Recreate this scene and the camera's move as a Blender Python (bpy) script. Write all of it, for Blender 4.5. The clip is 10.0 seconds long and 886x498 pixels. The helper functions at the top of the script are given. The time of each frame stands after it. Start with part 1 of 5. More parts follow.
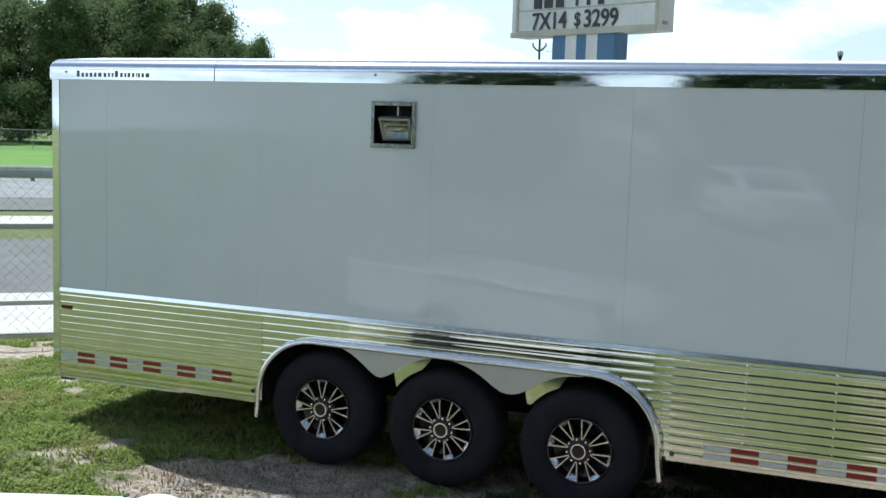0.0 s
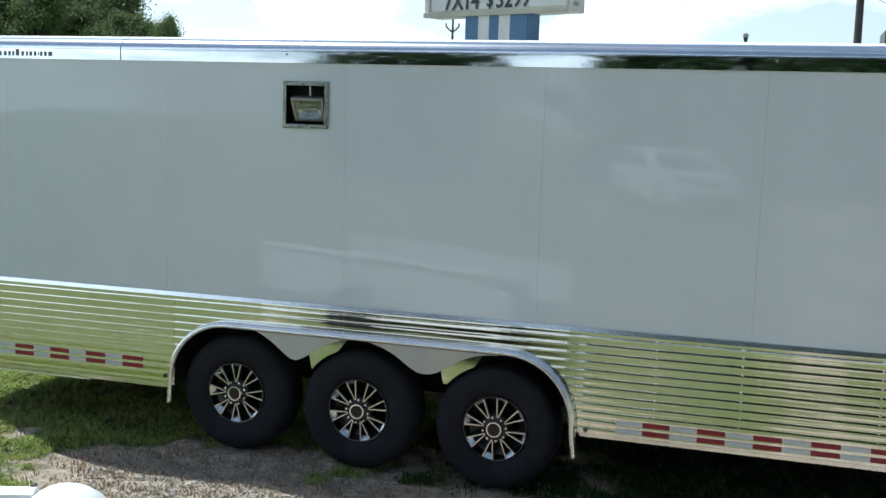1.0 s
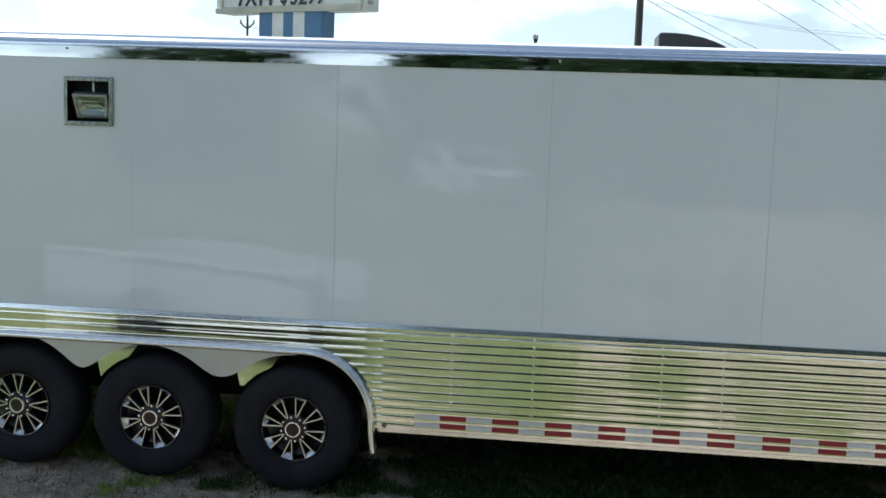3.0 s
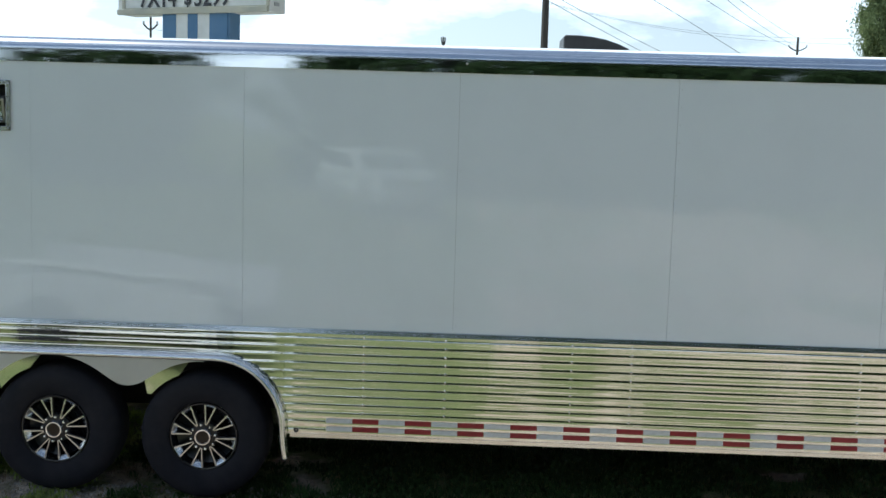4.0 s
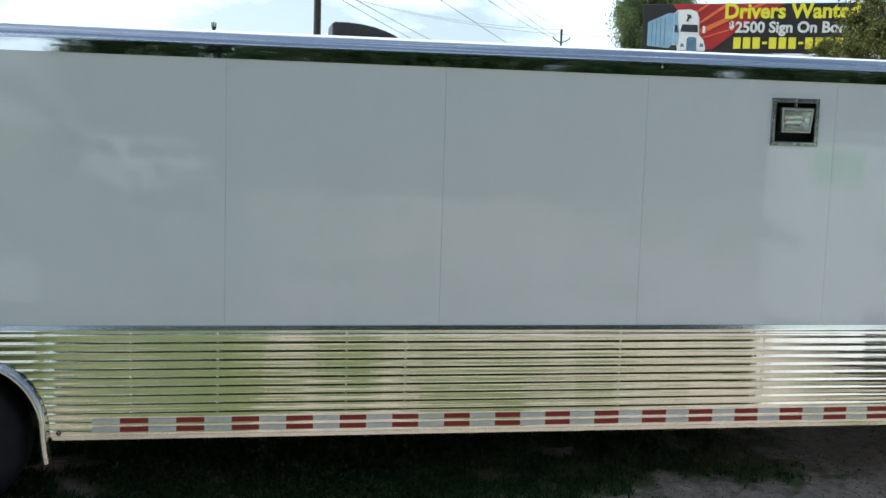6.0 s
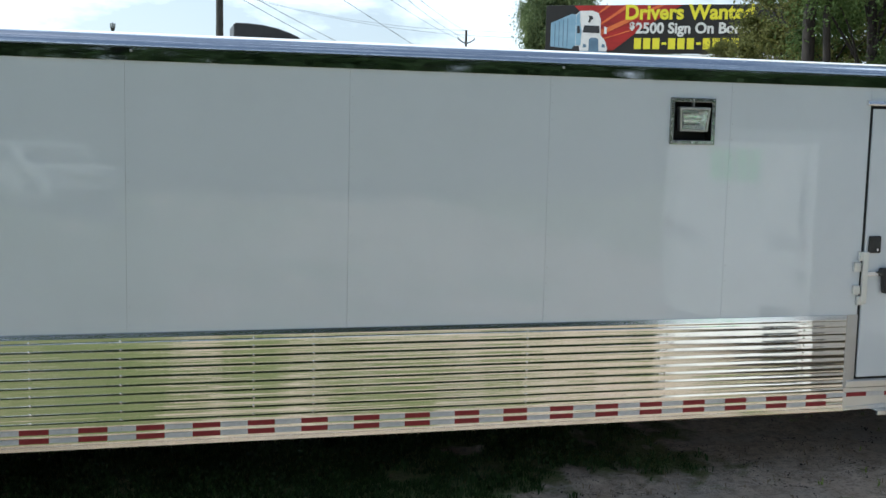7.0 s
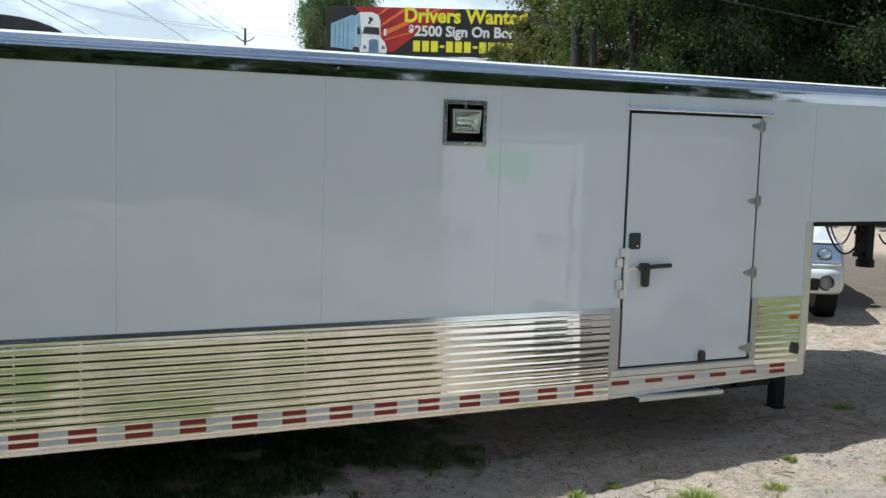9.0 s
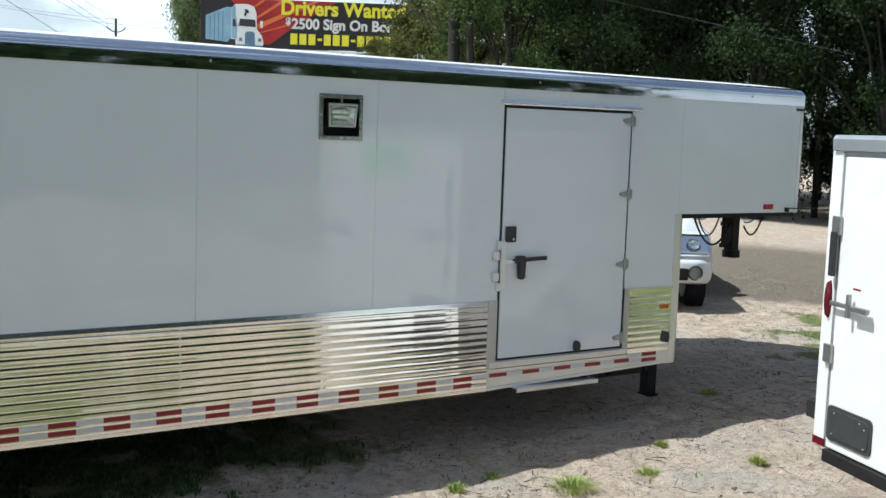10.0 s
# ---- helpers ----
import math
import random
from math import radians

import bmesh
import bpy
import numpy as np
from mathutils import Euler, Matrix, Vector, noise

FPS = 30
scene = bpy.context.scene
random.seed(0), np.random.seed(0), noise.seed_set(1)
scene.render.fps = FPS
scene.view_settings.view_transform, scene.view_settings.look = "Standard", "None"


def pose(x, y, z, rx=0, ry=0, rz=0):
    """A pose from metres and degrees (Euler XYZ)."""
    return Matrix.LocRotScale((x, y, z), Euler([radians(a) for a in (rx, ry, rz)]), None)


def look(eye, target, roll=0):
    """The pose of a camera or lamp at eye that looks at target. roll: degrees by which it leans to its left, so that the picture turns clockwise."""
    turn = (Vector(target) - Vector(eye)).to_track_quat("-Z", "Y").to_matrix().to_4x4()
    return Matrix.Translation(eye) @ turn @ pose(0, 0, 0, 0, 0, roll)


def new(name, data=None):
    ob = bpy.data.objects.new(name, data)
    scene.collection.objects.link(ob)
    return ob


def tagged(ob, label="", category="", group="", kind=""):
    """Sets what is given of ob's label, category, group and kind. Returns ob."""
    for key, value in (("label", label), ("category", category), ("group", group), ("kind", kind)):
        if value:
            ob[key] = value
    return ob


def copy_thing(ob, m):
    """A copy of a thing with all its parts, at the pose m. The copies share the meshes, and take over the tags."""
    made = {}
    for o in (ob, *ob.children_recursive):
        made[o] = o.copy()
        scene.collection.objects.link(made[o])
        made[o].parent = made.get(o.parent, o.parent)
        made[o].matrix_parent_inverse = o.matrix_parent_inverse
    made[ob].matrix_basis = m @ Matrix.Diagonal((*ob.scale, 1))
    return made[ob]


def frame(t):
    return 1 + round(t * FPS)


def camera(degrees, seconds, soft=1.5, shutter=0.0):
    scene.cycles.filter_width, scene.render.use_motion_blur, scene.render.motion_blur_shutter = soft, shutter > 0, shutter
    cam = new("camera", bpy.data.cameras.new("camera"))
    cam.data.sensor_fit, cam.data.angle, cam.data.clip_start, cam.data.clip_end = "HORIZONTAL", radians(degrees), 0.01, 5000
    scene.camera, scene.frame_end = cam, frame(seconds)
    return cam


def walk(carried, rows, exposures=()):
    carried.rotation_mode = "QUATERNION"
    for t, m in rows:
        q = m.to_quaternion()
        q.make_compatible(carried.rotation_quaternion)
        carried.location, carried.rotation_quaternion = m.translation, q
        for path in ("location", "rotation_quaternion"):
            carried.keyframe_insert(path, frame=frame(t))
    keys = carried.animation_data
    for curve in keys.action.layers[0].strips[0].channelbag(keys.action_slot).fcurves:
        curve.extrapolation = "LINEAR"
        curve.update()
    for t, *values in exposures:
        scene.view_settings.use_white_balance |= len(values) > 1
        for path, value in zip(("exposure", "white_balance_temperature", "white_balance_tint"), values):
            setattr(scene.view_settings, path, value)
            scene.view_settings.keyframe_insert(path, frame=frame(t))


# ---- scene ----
cam = camera(44.66, 10.0)
PATH = [
    (0, (0.6557, -6.0873, 2.2008), (-0.0823, -4.2402, 1.9922), 1.87),
    (0.5, (0.6553, -6.0827, 2.1999), (-0.0039, -4.2085, 1.9694), 1.86),
    (1, (0.6570, -6.0782, 2.1982), (0.0691, -4.1815, 1.9595), 1.84),
    (1.5, (0.6586, -6.0736, 2.1973), (0.1514, -4.1546, 1.9527), 1.95),
    (2, (0.6669, -6.0809, 2.1981), (0.2448, -4.1400, 1.9646), 2.15),
    (2.5, (0.6749, -6.0759, 2.1978), (0.3567, -4.1157, 1.9607), 2.09),
    (2.7, (0.6832, -6.0763, 2.1965), (0.4039, -4.1098, 1.9619), 2.06),
    (4, (0.6931, -6.0773, 2.1954), (0.6285, -4.0905, 1.9749), 1.68),
    (4.5, (0.7001, -6.0717, 2.1945), (0.7492, -4.0854, 1.9655), 1.80),
    (5, (0.7096, -6.0656, 2.1933), (0.8604, -4.0847, 1.9625), 1.94),
    (5.5, (0.7195, -6.0624, 2.1929), (0.9585, -4.0903, 1.9607), 1.83),
    (6, (0.7288, -6.0521, 2.1924), (1.0721, -4.0953, 1.9621), 1.77),
    (6.2, (0.7362, -6.0531, 2.1936), (1.1183, -4.1032, 1.9658), 1.78),
    (7.3, (0.7441, -6.0552, 2.1950), (1.2975, -4.1460, 1.9744), 1.32),
    (7.5, (0.7498, -6.0583, 2.1965), (1.3374, -4.1589, 1.9801), 1.42),
    (8, (0.7598, -6.0540, 2.1974), (1.4612, -4.1933, 1.9838), 1.57),
    (8.5, (0.7670, -6.0575, 2.1973), (1.5573, -4.2327, 1.9843), 1.83),
    (9, (0.7799, -6.0625, 2.1954), (1.6618, -4.2800, 1.9829), 1.82),
    (9.5, (0.7895, -6.0649, 2.1946), (1.7775, -4.3410, 1.9660), 1.93),
    (10, (0.7977, -6.0682, 2.1976), (1.8721, -4.3952, 1.9814), 1.92),
]
walk(cam, [(t, look(eye, target, roll)) for t, eye, target, roll in PATH], exposures=[(0.0, 0.28, 5640, 0), (2.0, 0.37, 5680, 1), (4.0, 0.32, 5700, 1), (6.0, 0.31, 5740, 2), (7.5, 0.26, 5780, 3), (9.0, 0.20, 5810, 4), (10.0, 0.25, 5840, 4)])

# ---- world, sun, exposure ----
SUN_TO = Vector((-0.53, 0.22, 1.0)).normalized()        # towards the sun
world = bpy.data.worlds.new("sky")
scene.world = world
world.use_nodes = True
wn, wl = world.node_tree.nodes, world.node_tree.links
wn.clear()
w_out = wn.new("ShaderNodeOutputWorld")
w_bg = wn.new("ShaderNodeBackground")
w_sky = wn.new("ShaderNodeTexSky")
w_sky.sky_type = "NISHITA"
w_sky.sun_disc = False
w_sky.sun_elevation = math.asin(SUN_TO.z)
w_sky.sun_rotation = math.atan2(SUN_TO.x, SUN_TO.y)
w_sky.air_density, w_sky.dust_density = 1.0, 1.2
w_tc = wn.new("ShaderNodeTexCoord")
w_map = wn.new("ShaderNodeMapping")
w_map.inputs["Scale"].default_value = (1.0, 1.0, 2.6)
w_noise = wn.new("ShaderNodeTexNoise")
w_noise.inputs["Scale"].default_value = 4.2
w_noise.inputs["Detail"].default_value = 9.0
w_noise.inputs["Roughness"].default_value = 0.56
w_ramp = wn.new("ShaderNodeValToRGB")
w_ramp.color_ramp.elements[0].position, w_ramp.color_ramp.elements[1].position = 0.40, 0.60
w_mix = wn.new("ShaderNodeMix")
w_mix.data_type = "RGBA"
# cumulus: brighter towards the sun, thinner overhead
w_dot = wn.new("ShaderNodeVectorMath")
w_dot.operation = "DOT_PRODUCT"
w_dot.inputs[1].default_value = SUN_TO
w_lit = wn.new("ShaderNodeMapRange")
for key, v in (("From Min", -0.25), ("From Max", 0.45), ("To Min", 0.32), ("To Max", 1.0)):
    w_lit.inputs[key].default_value = v
w_cloud = wn.new("ShaderNodeMix")
w_cloud.data_type = "RGBA"
w_cloud.inputs["A"].default_value, w_cloud.inputs["B"].default_value = (0, 0, 0, 1), (23.9, 25.2, 26.8, 1)
w_sep = wn.new("ShaderNodeSeparateXYZ")
w_thin = wn.new("ShaderNodeMapRange")
for key, v in (("From Min", 0.18), ("From Max", 0.6), ("To Min", 0.03), ("To Max", -0.16)):
    w_thin.inputs[key].default_value = v
w_haze = wn.new("ShaderNodeMapRange")           # haze between the clouds, thick at the horizon
for key, v in (("From Min", 0.03), ("From Max", 0.42), ("To Min", 0.50), ("To Max", 0.06)):
    w_haze.inputs[key].default_value = v
w_max = wn.new("ShaderNodeMath")
w_max.operation = "MAXIMUM"
w_add = wn.new("ShaderNodeMath")
wl.new(w_tc.outputs["Generated"], w_map.inputs["Vector"])
wl.new(w_map.outputs["Vector"], w_noise.inputs["Vector"])
wl.new(w_tc.outputs["Generated"], w_dot.inputs[0])
wl.new(w_dot.outputs["Value"], w_lit.inputs["Value"])
wl.new(w_lit.outputs["Result"], w_cloud.inputs["Factor"])
wl.new(w_cloud.outputs["Result"], w_mix.inputs["B"])
wl.new(w_tc.outputs["Generated"], w_sep.inputs[0])
wl.new(w_sep.outputs["Z"], w_thin.inputs["Value"])
wl.new(w_noise.outputs["Fac"], w_add.inputs[0])
wl.new(w_thin.outputs["Result"], w_add.inputs[1])
wl.new(w_add.outputs[0], w_ramp.inputs["Fac"])
wl.new(w_sep.outputs["Z"], w_haze.inputs["Value"])
wl.new(w_ramp.outputs["Color"], w_max.inputs[0])
wl.new(w_haze.outputs["Result"], w_max.inputs[1])
wl.new(w_max.outputs[0], w_mix.inputs["Factor"])
wl.new(w_sky.outputs["Color"], w_mix.inputs["A"])
wl.new(w_mix.outputs["Result"], w_bg.inputs["Color"])
w_bg.inputs["Strength"].default_value = 0.063
wl.new(w_bg.outputs["Background"], w_out.inputs["Surface"])

sun = new("sun", bpy.data.lights.new("sun", "SUN"))
sun.data.energy, sun.data.angle, sun.data.color = 5.0, radians(0.53), (1.0, 0.95, 0.87)
sun.matrix_world = look(SUN_TO * 60, (0, 0, 0))


# ---- materials ----
def node_mat(name):
    m = bpy.data.materials.new(name)
    m.use_nodes = True
    nt = m.node_tree
    return m, nt, nt.nodes["Principled BSDF"]


def mixed(nt, fac, a, b):
    n = nt.nodes.new("ShaderNodeMix")
    n.data_type = "RGBA"
    for sock, v in (("Factor", fac), ("A", a), ("B", b)):
        if hasattr(v, "is_linked"):
            nt.links.new(v, n.inputs[sock])
        else:
            n.inputs[sock].default_value = v if sock == "Factor" else (*v, 1)
    return n.outputs["Result"]


def noise_of(nt, scale, detail=4.0, rough=0.55, vec=None, stretch=None):
    n = nt.nodes.new("ShaderNodeTexNoise")
    n.inputs["Scale"].default_value, n.inputs["Detail"].default_value, n.inputs["Roughness"].default_value = scale, detail, rough
    if vec is None:
        vec = nt.nodes.new("ShaderNodeTexCoord").outputs["Object"]
    if stretch:
        mp = nt.nodes.new("ShaderNodeMapping")
        mp.inputs["Scale"].default_value = stretch
        nt.links.new(vec, mp.inputs["Vector"])
        vec = mp.outputs["Vector"]
    nt.links.new(vec, n.inputs["Vector"])
    return n.outputs["Fac"]


def ramp(nt, fac, lo, hi):
    n = nt.nodes.new("ShaderNodeMapRange")
    n.inputs["From Min"].default_value, n.inputs["From Max"].default_value = lo, hi
    nt.links.new(fac, n.inputs["Value"])
    return n.outputs["Result"]


def bumped(nt, bsdf, height, strength, distance):
    n = nt.nodes.new("ShaderNodeBump")
    n.inputs["Strength"].default_value, n.inputs["Distance"].default_value = strength, distance
    nt.links.new(height, n.inputs["Height"])
    nt.links.new(n.outputs["Normal"], bsdf.inputs["Normal"])


def surface(name, a, b=None, scale=6.0, rough=0.5, rough_b=None, metal=0.0, bump=0.0, bump_scale=60.0, stretch=None, lo=0.35, hi=0.65):
    """A two-tone worn surface with grain and fine relief."""
    m, nt, p = node_mat(name)
    b = b or tuple(c * 0.8 for c in a)
    f = ramp(nt, noise_of(nt, scale, 6, 0.6, stretch=stretch), lo, hi)
    nt.links.new(mixed(nt, f, a, b), p.inputs["Base Color"])
    r = nt.nodes.new("ShaderNodeMapRange")
    r.inputs["To Min"].default_value, r.inputs["To Max"].default_value = rough, rough_b if rough_b is not None else min(1, rough * 1.3)
    nt.links.new(noise_of(nt, scale * 3.1, 3, stretch=stretch), r.inputs["Value"])
    nt.links.new(r.outputs["Result"], p.inputs["Roughness"])
    p.inputs["Metallic"].default_value = metal
    if bump:
        bumped(nt, p, noise_of(nt, bump_scale, 5, stretch=stretch), bump, 0.01)
    return m


def panel_material():
    """White enamelled aluminium sheet, faintly wavy."""
    m, nt, p = node_mat("white_enamel")
    grime = ramp(nt, noise_of(nt, 2.2, 7, 0.6), 0.45, 0.8)
    nt.links.new(mixed(nt, grime, (0.695, 0.722, 0.75), (0.66, 0.686, 0.712)), p.inputs["Base Color"])
    p.inputs["Roughness"].default_value = 0.035
    p.inputs["IOR"].default_value = 1.62
    bumped(nt, p, noise_of(nt, 1.1, 2, 0.4, stretch=(1.0, 1.0, 1.6)), 0.19, 0.02)
    return m


def polished(name, tone, rough, wave, wave_scale, stretch=None, vary=1.7):
    m, nt, p = node_mat(name)
    p.inputs["Metallic"].default_value = 1.0
    nt.links.new(mixed(nt, ramp(nt, noise_of(nt, 5, 6), 0.4, 0.7), tone, tuple(c * 0.93 for c in tone)), p.inputs["Base Color"])
    r = nt.nodes.new("ShaderNodeMapRange")
    r.inputs["To Min"].default_value, r.inputs["To Max"].default_value = rough, rough * vary
    nt.links.new(noise_of(nt, 24, 4), r.inputs["Value"])
    nt.links.new(r.outputs["Result"], p.inputs["Roughness"])
    bumped(nt, p, noise_of(nt, wave_scale, 2, 0.4, stretch=stretch), wave, 0.01)
    return m


def leaf_material(name, dark, light, straw=None):
    m, nt, p = node_mat(name)
    geo = nt.nodes.new("ShaderNodeNewGeometry")
    f = ramp(nt, noise_of(nt, 0.6, 3), 0.3, 0.7)
    base = mixed(nt, geo.outputs["Random Per Island"], dark, light)
    if straw:
        pick = ramp(nt, noise_of(nt, 1.7, 5, 0.6), 0.50, 0.68)
        base = mixed(nt, pick, base, straw)
    nt.links.new(mixed(nt, f, base, tuple((a + b) * 0.42 for a, b in zip(dark, light))), p.inputs["Base Color"])
    p.inputs["Roughness"].default_value = 0.7
    p.inputs["Specular IOR Level"].default_value = 0.2
    tr = nt.nodes.new("ShaderNodeBsdfTranslucent")
    nt.links.new(base, tr.inputs["Color"])
    mx = nt.nodes.new("ShaderNodeMixShader")
    mx.inputs["Fac"].default_value = 0.38
    nt.links.new(p.outputs["BSDF"], mx.inputs[1])
    nt.links.new(tr.outputs["BSDF"], mx.inputs[2])
    nt.links.new(mx.outputs["Shader"], nt.nodes["Material Output"].inputs["Surface"])
    return m


def ground_material():
    """Sandy soil with weeds and grass, a dark gravel lot further off; cover comes from the sheet's own attributes."""
    m, nt, p = node_mat("soil_and_turf")
    pos = nt.nodes.new("ShaderNodeNewGeometry").outputs["Position"]
    def attr(n):
        a = nt.nodes.new("ShaderNodeAttribute")
        a.attribute_name = n
        return a.outputs["Fac"]
    fine, mid, big = noise_of(nt, 38, 8, 0.7, pos), noise_of(nt, 6.5, 6, 0.6, pos), noise_of(nt, 0.9, 5, 0.6, pos)
    sand = mixed(nt, ramp(nt, mid, 0.35, 0.65), (0.72, 0.605, 0.495), (0.50, 0.395, 0.305))
    sand = mixed(nt, ramp(nt, fine, 0.53, 0.72), sand, (0.12, 0.098, 0.078))
    sand = mixed(nt, ramp(nt, big, 0.5, 0.7), sand, (0.49, 0.45, 0.41))
    sand = mixed(nt, ramp(nt, noise_of(nt, 15, 7, 0.68, pos), 0.50, 0.66), sand, (0.35, 0.285, 0.225))
    turf = mixed(nt, ramp(nt, mid, 0.35, 0.65), (0.18, 0.225, 0.085), (0.27, 0.265, 0.14))
    turf = mixed(nt, ramp(nt, fine, 0.46, 0.74), turf, (0.075, 0.105, 0.028))
    turf = mixed(nt, ramp(nt, big, 0.5, 0.72), turf, (0.115, 0.17, 0.05))
    gravel = mixed(nt, ramp(nt, fine, 0.35, 0.65), (0.13, 0.108, 0.086), (0.31, 0.262, 0.212))
    add = nt.nodes.new("ShaderNodeMath")
    add.operation = "MULTIPLY_ADD"
    nt.links.new(mid, add.inputs[0])
    add.inputs[1].default_value = 0.9
    nt.links.new(attr("turf"), add.inputs[2])
    cover = ramp(nt, add.outputs[0], 0.80, 1.05)
    col = mixed(nt, attr("gravel"), sand, gravel)
    nt.links.new(mixed(nt, cover, col, turf), p.inputs["Base Color"])
    p.inputs["Roughness"].default_value = 0.95
    p.inputs["Specular IOR Level"].default_value = 0.15
    bumped(nt, p, noise_of(nt, 16, 9, 0.72, pos), 1.0, 0.07)
    return m


M_PANEL = panel_material()
M_ROOF = surface("roof_sheet", (0.80, 0.81, 0.82), (0.70, 0.71, 0.72), 3, 0.3, 0.45, 0.0, 0.1, 20)
M_TRIM = polished("polished_trim", (0.84, 0.86, 0.88), 0.03, 0.03, 1.2, (1, 1, 4))
M_SKIRT = polished("polished_ribbed_sheet", (0.85, 0.83, 0.785), 0.05, 0.13, 5.0, (1.6, 1, 0.25))
M_LOWRAIL = polished("dulled_bottom_rail", (0.82, 0.80, 0.755), 0.19, 0.1, 6, (1, 1, 4), 1.2)
M_ROLL = polished("rolled_trim", (0.70, 0.73, 0.79), 0.15, 0.02, 2.0, (1, 1, 4), 1.06)
M_RAILTRIM = polished("satin_rail", (0.68, 0.70, 0.73), 0.13, 0.06, 6, (1, 1, 4))
M_BRUSHED = polished("brushed_aluminium", (0.78, 0.78, 0.77), 0.28, 0.2, 40, (1, 1, 8))
M_BEZEL = polished("dulled_bezel", (0.34, 0.35, 0.35), 0.16, 0.2, 30)
M_VALANCE = polished("dull_inner_aluminium", (0.52, 0.52, 0.53), 0.34, 0.2, 20)
M_REFLECTOR = polished("lamp_reflector", (0.52, 0.53, 0.52), 0.12, 0.4, 40)
M_FENDER = polished("fender_aluminium", (0.84, 0.84, 0.85), 0.17, 0.2, 9)
M_CHROME = polished("chrome", (0.9, 0.9, 0.91), 0.05, 0.05, 10)
M_STEEL = surface("dull_steel", (0.42, 0.42, 0.41), (0.33, 0.33, 0.33), 14, 0.35, 0.5, 0.9, 0.1)
M_BLACK = surface("black_paint", (0.014, 0.014, 0.015), (0.022, 0.021, 0.021), 9, 0.4, 0.6, 0, 0.1)
M_PLASTIC = surface("black_plastic", (0.018, 0.018, 0.019), (0.028, 0.028, 0.028), 20, 0.35, 0.5, 0, 0.15, 150)
M_GREYPLASTIC = surface("sun_greyed_plastic", (0.046, 0.052, 0.053), (0.034, 0.038, 0.04), 14, 0.4, 0.55, 0, 0.12, 120)
M_RUBBER = surface("tyre_rubber", (0.014, 0.014, 0.019), (0.022, 0.021, 0.025), 7, 0.6, 0.8, 0, 0.2, 90)
M_JOINT = surface("grey_joint_sealant", (0.34, 0.35, 0.35), None, 30, 0.7)
M_BLACK.node_tree.nodes["Principled BSDF"].inputs["Specular IOR Level"].default_value = 0.15
M_RUBBER.node_tree.nodes["Principled BSDF"].inputs["Specular IOR Level"].default_value = 0.12
M_PEBBLE = surface("pale_grit", (0.42, 0.385, 0.345), (0.26, 0.235, 0.21), 30, 0.9)
M_GASKET = surface("black_gasket", (0.012, 0.012, 0.013), None, 30, 0.7)
M_RIMDARK = surface("gloss_black_wheel", (0.012, 0.012, 0.014), (0.02, 0.02, 0.022), 12, 0.12, 0.2)
M_BRONZE = surface("bronze_hub_cap", (0.05, 0.038, 0.03), (0.035, 0.027, 0.022), 20, 0.25, 0.4, 0.6)
M_RIMFACE = polished("machined_wheel_face", (0.66, 0.66, 0.67), 0.16, 0.1, 60)
M_RED = surface("red_reflective_tape", (0.29, 0.016, 0.024), (0.23, 0.013, 0.020), 30, 0.35, 0.5)
M_WHITETAPE = surface("white_reflective_tape", (0.66, 0.67, 0.69), (0.58, 0.59, 0.61), 30, 0.3, 0.42, 0.25)
M_REDLENS = surface("red_lens", (0.13, 0.005, 0.012), (0.095, 0.004, 0.009), 18, 0.12, 0.2)
M_MARKER = surface("red_marker_lens", (0.42, 0.012, 0.045), (0.34, 0.010, 0.035), 18, 0.2, 0.3)
M_AMBER = surface("amber_lens", (0.55, 0.14, 0.015), (0.45, 0.10, 0.01), 18, 0.15, 0.25)
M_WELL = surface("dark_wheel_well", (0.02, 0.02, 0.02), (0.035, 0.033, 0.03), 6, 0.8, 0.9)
M_INK = surface("dark_grey_vinyl", (0.09, 0.09, 0.10), (0.13, 0.13, 0.14), 20, 0.4)
M_WHITE = surface("white_paint", (0.82, 0.82, 0.81), (0.75, 0.75, 0.74), 4, 0.25, 0.4, 0, 0.05, 30)
M_BLUE = surface("blue_sign_paint", (0.075, 0.17, 0.31), (0.095, 0.19, 0.33), 3, 0.5, 0.65, 0, 0.1, 40)
M_SIGNWHITE = surface("aged_sign_white", (0.74, 0.75, 0.73), (0.62, 0.63, 0.60), 2.5, 0.45, 0.6, 0, 0.05)
M_SIGNTRIM = surface("weathered_sign_trim", (0.52, 0.50, 0.40), (0.40, 0.40, 0.34), 3, 0.5, 0.7)
M_LETTER = surface("black_letters", (0.015, 0.016, 0.02), (0.03, 0.03, 0.035), 10, 0.4)
M_WOODPOLE = surface("weathered_pole_wood", (0.074, 0.068, 0.060), (0.045, 0.041, 0.037), 5, 0.8, 0.95, 0, 0.4, 20, (6, 6, 0.5))
M_BARK = surface("bark", (0.036, 0.030, 0.026), (0.02, 0.017, 0.015), 5, 0.9, 1.0, 0, 0.8, 14, (3, 3, 0.6))
M_CABLE = surface("cable_sheath", (0.03, 0.03, 0.035), None, 9, 0.6)
M_ASPHALT = surface("old_asphalt", (0.155, 0.153, 0.15), (0.12, 0.118, 0.115), 1.3, 0.85, 0.95, 0, 0.4, 60)
M_OLDROAD = surface("bleached_asphalt", (0.27, 0.27, 0.275), (0.21, 0.21, 0.215), 0.8, 0.85, 0.95, 0, 0.3, 40)
M_LUSH = surface("lush_verge_grass", (0.10, 0.215, 0.028), (0.15, 0.25, 0.045), 0.35, 0.95, 1.0, 0, 0.5, 3)
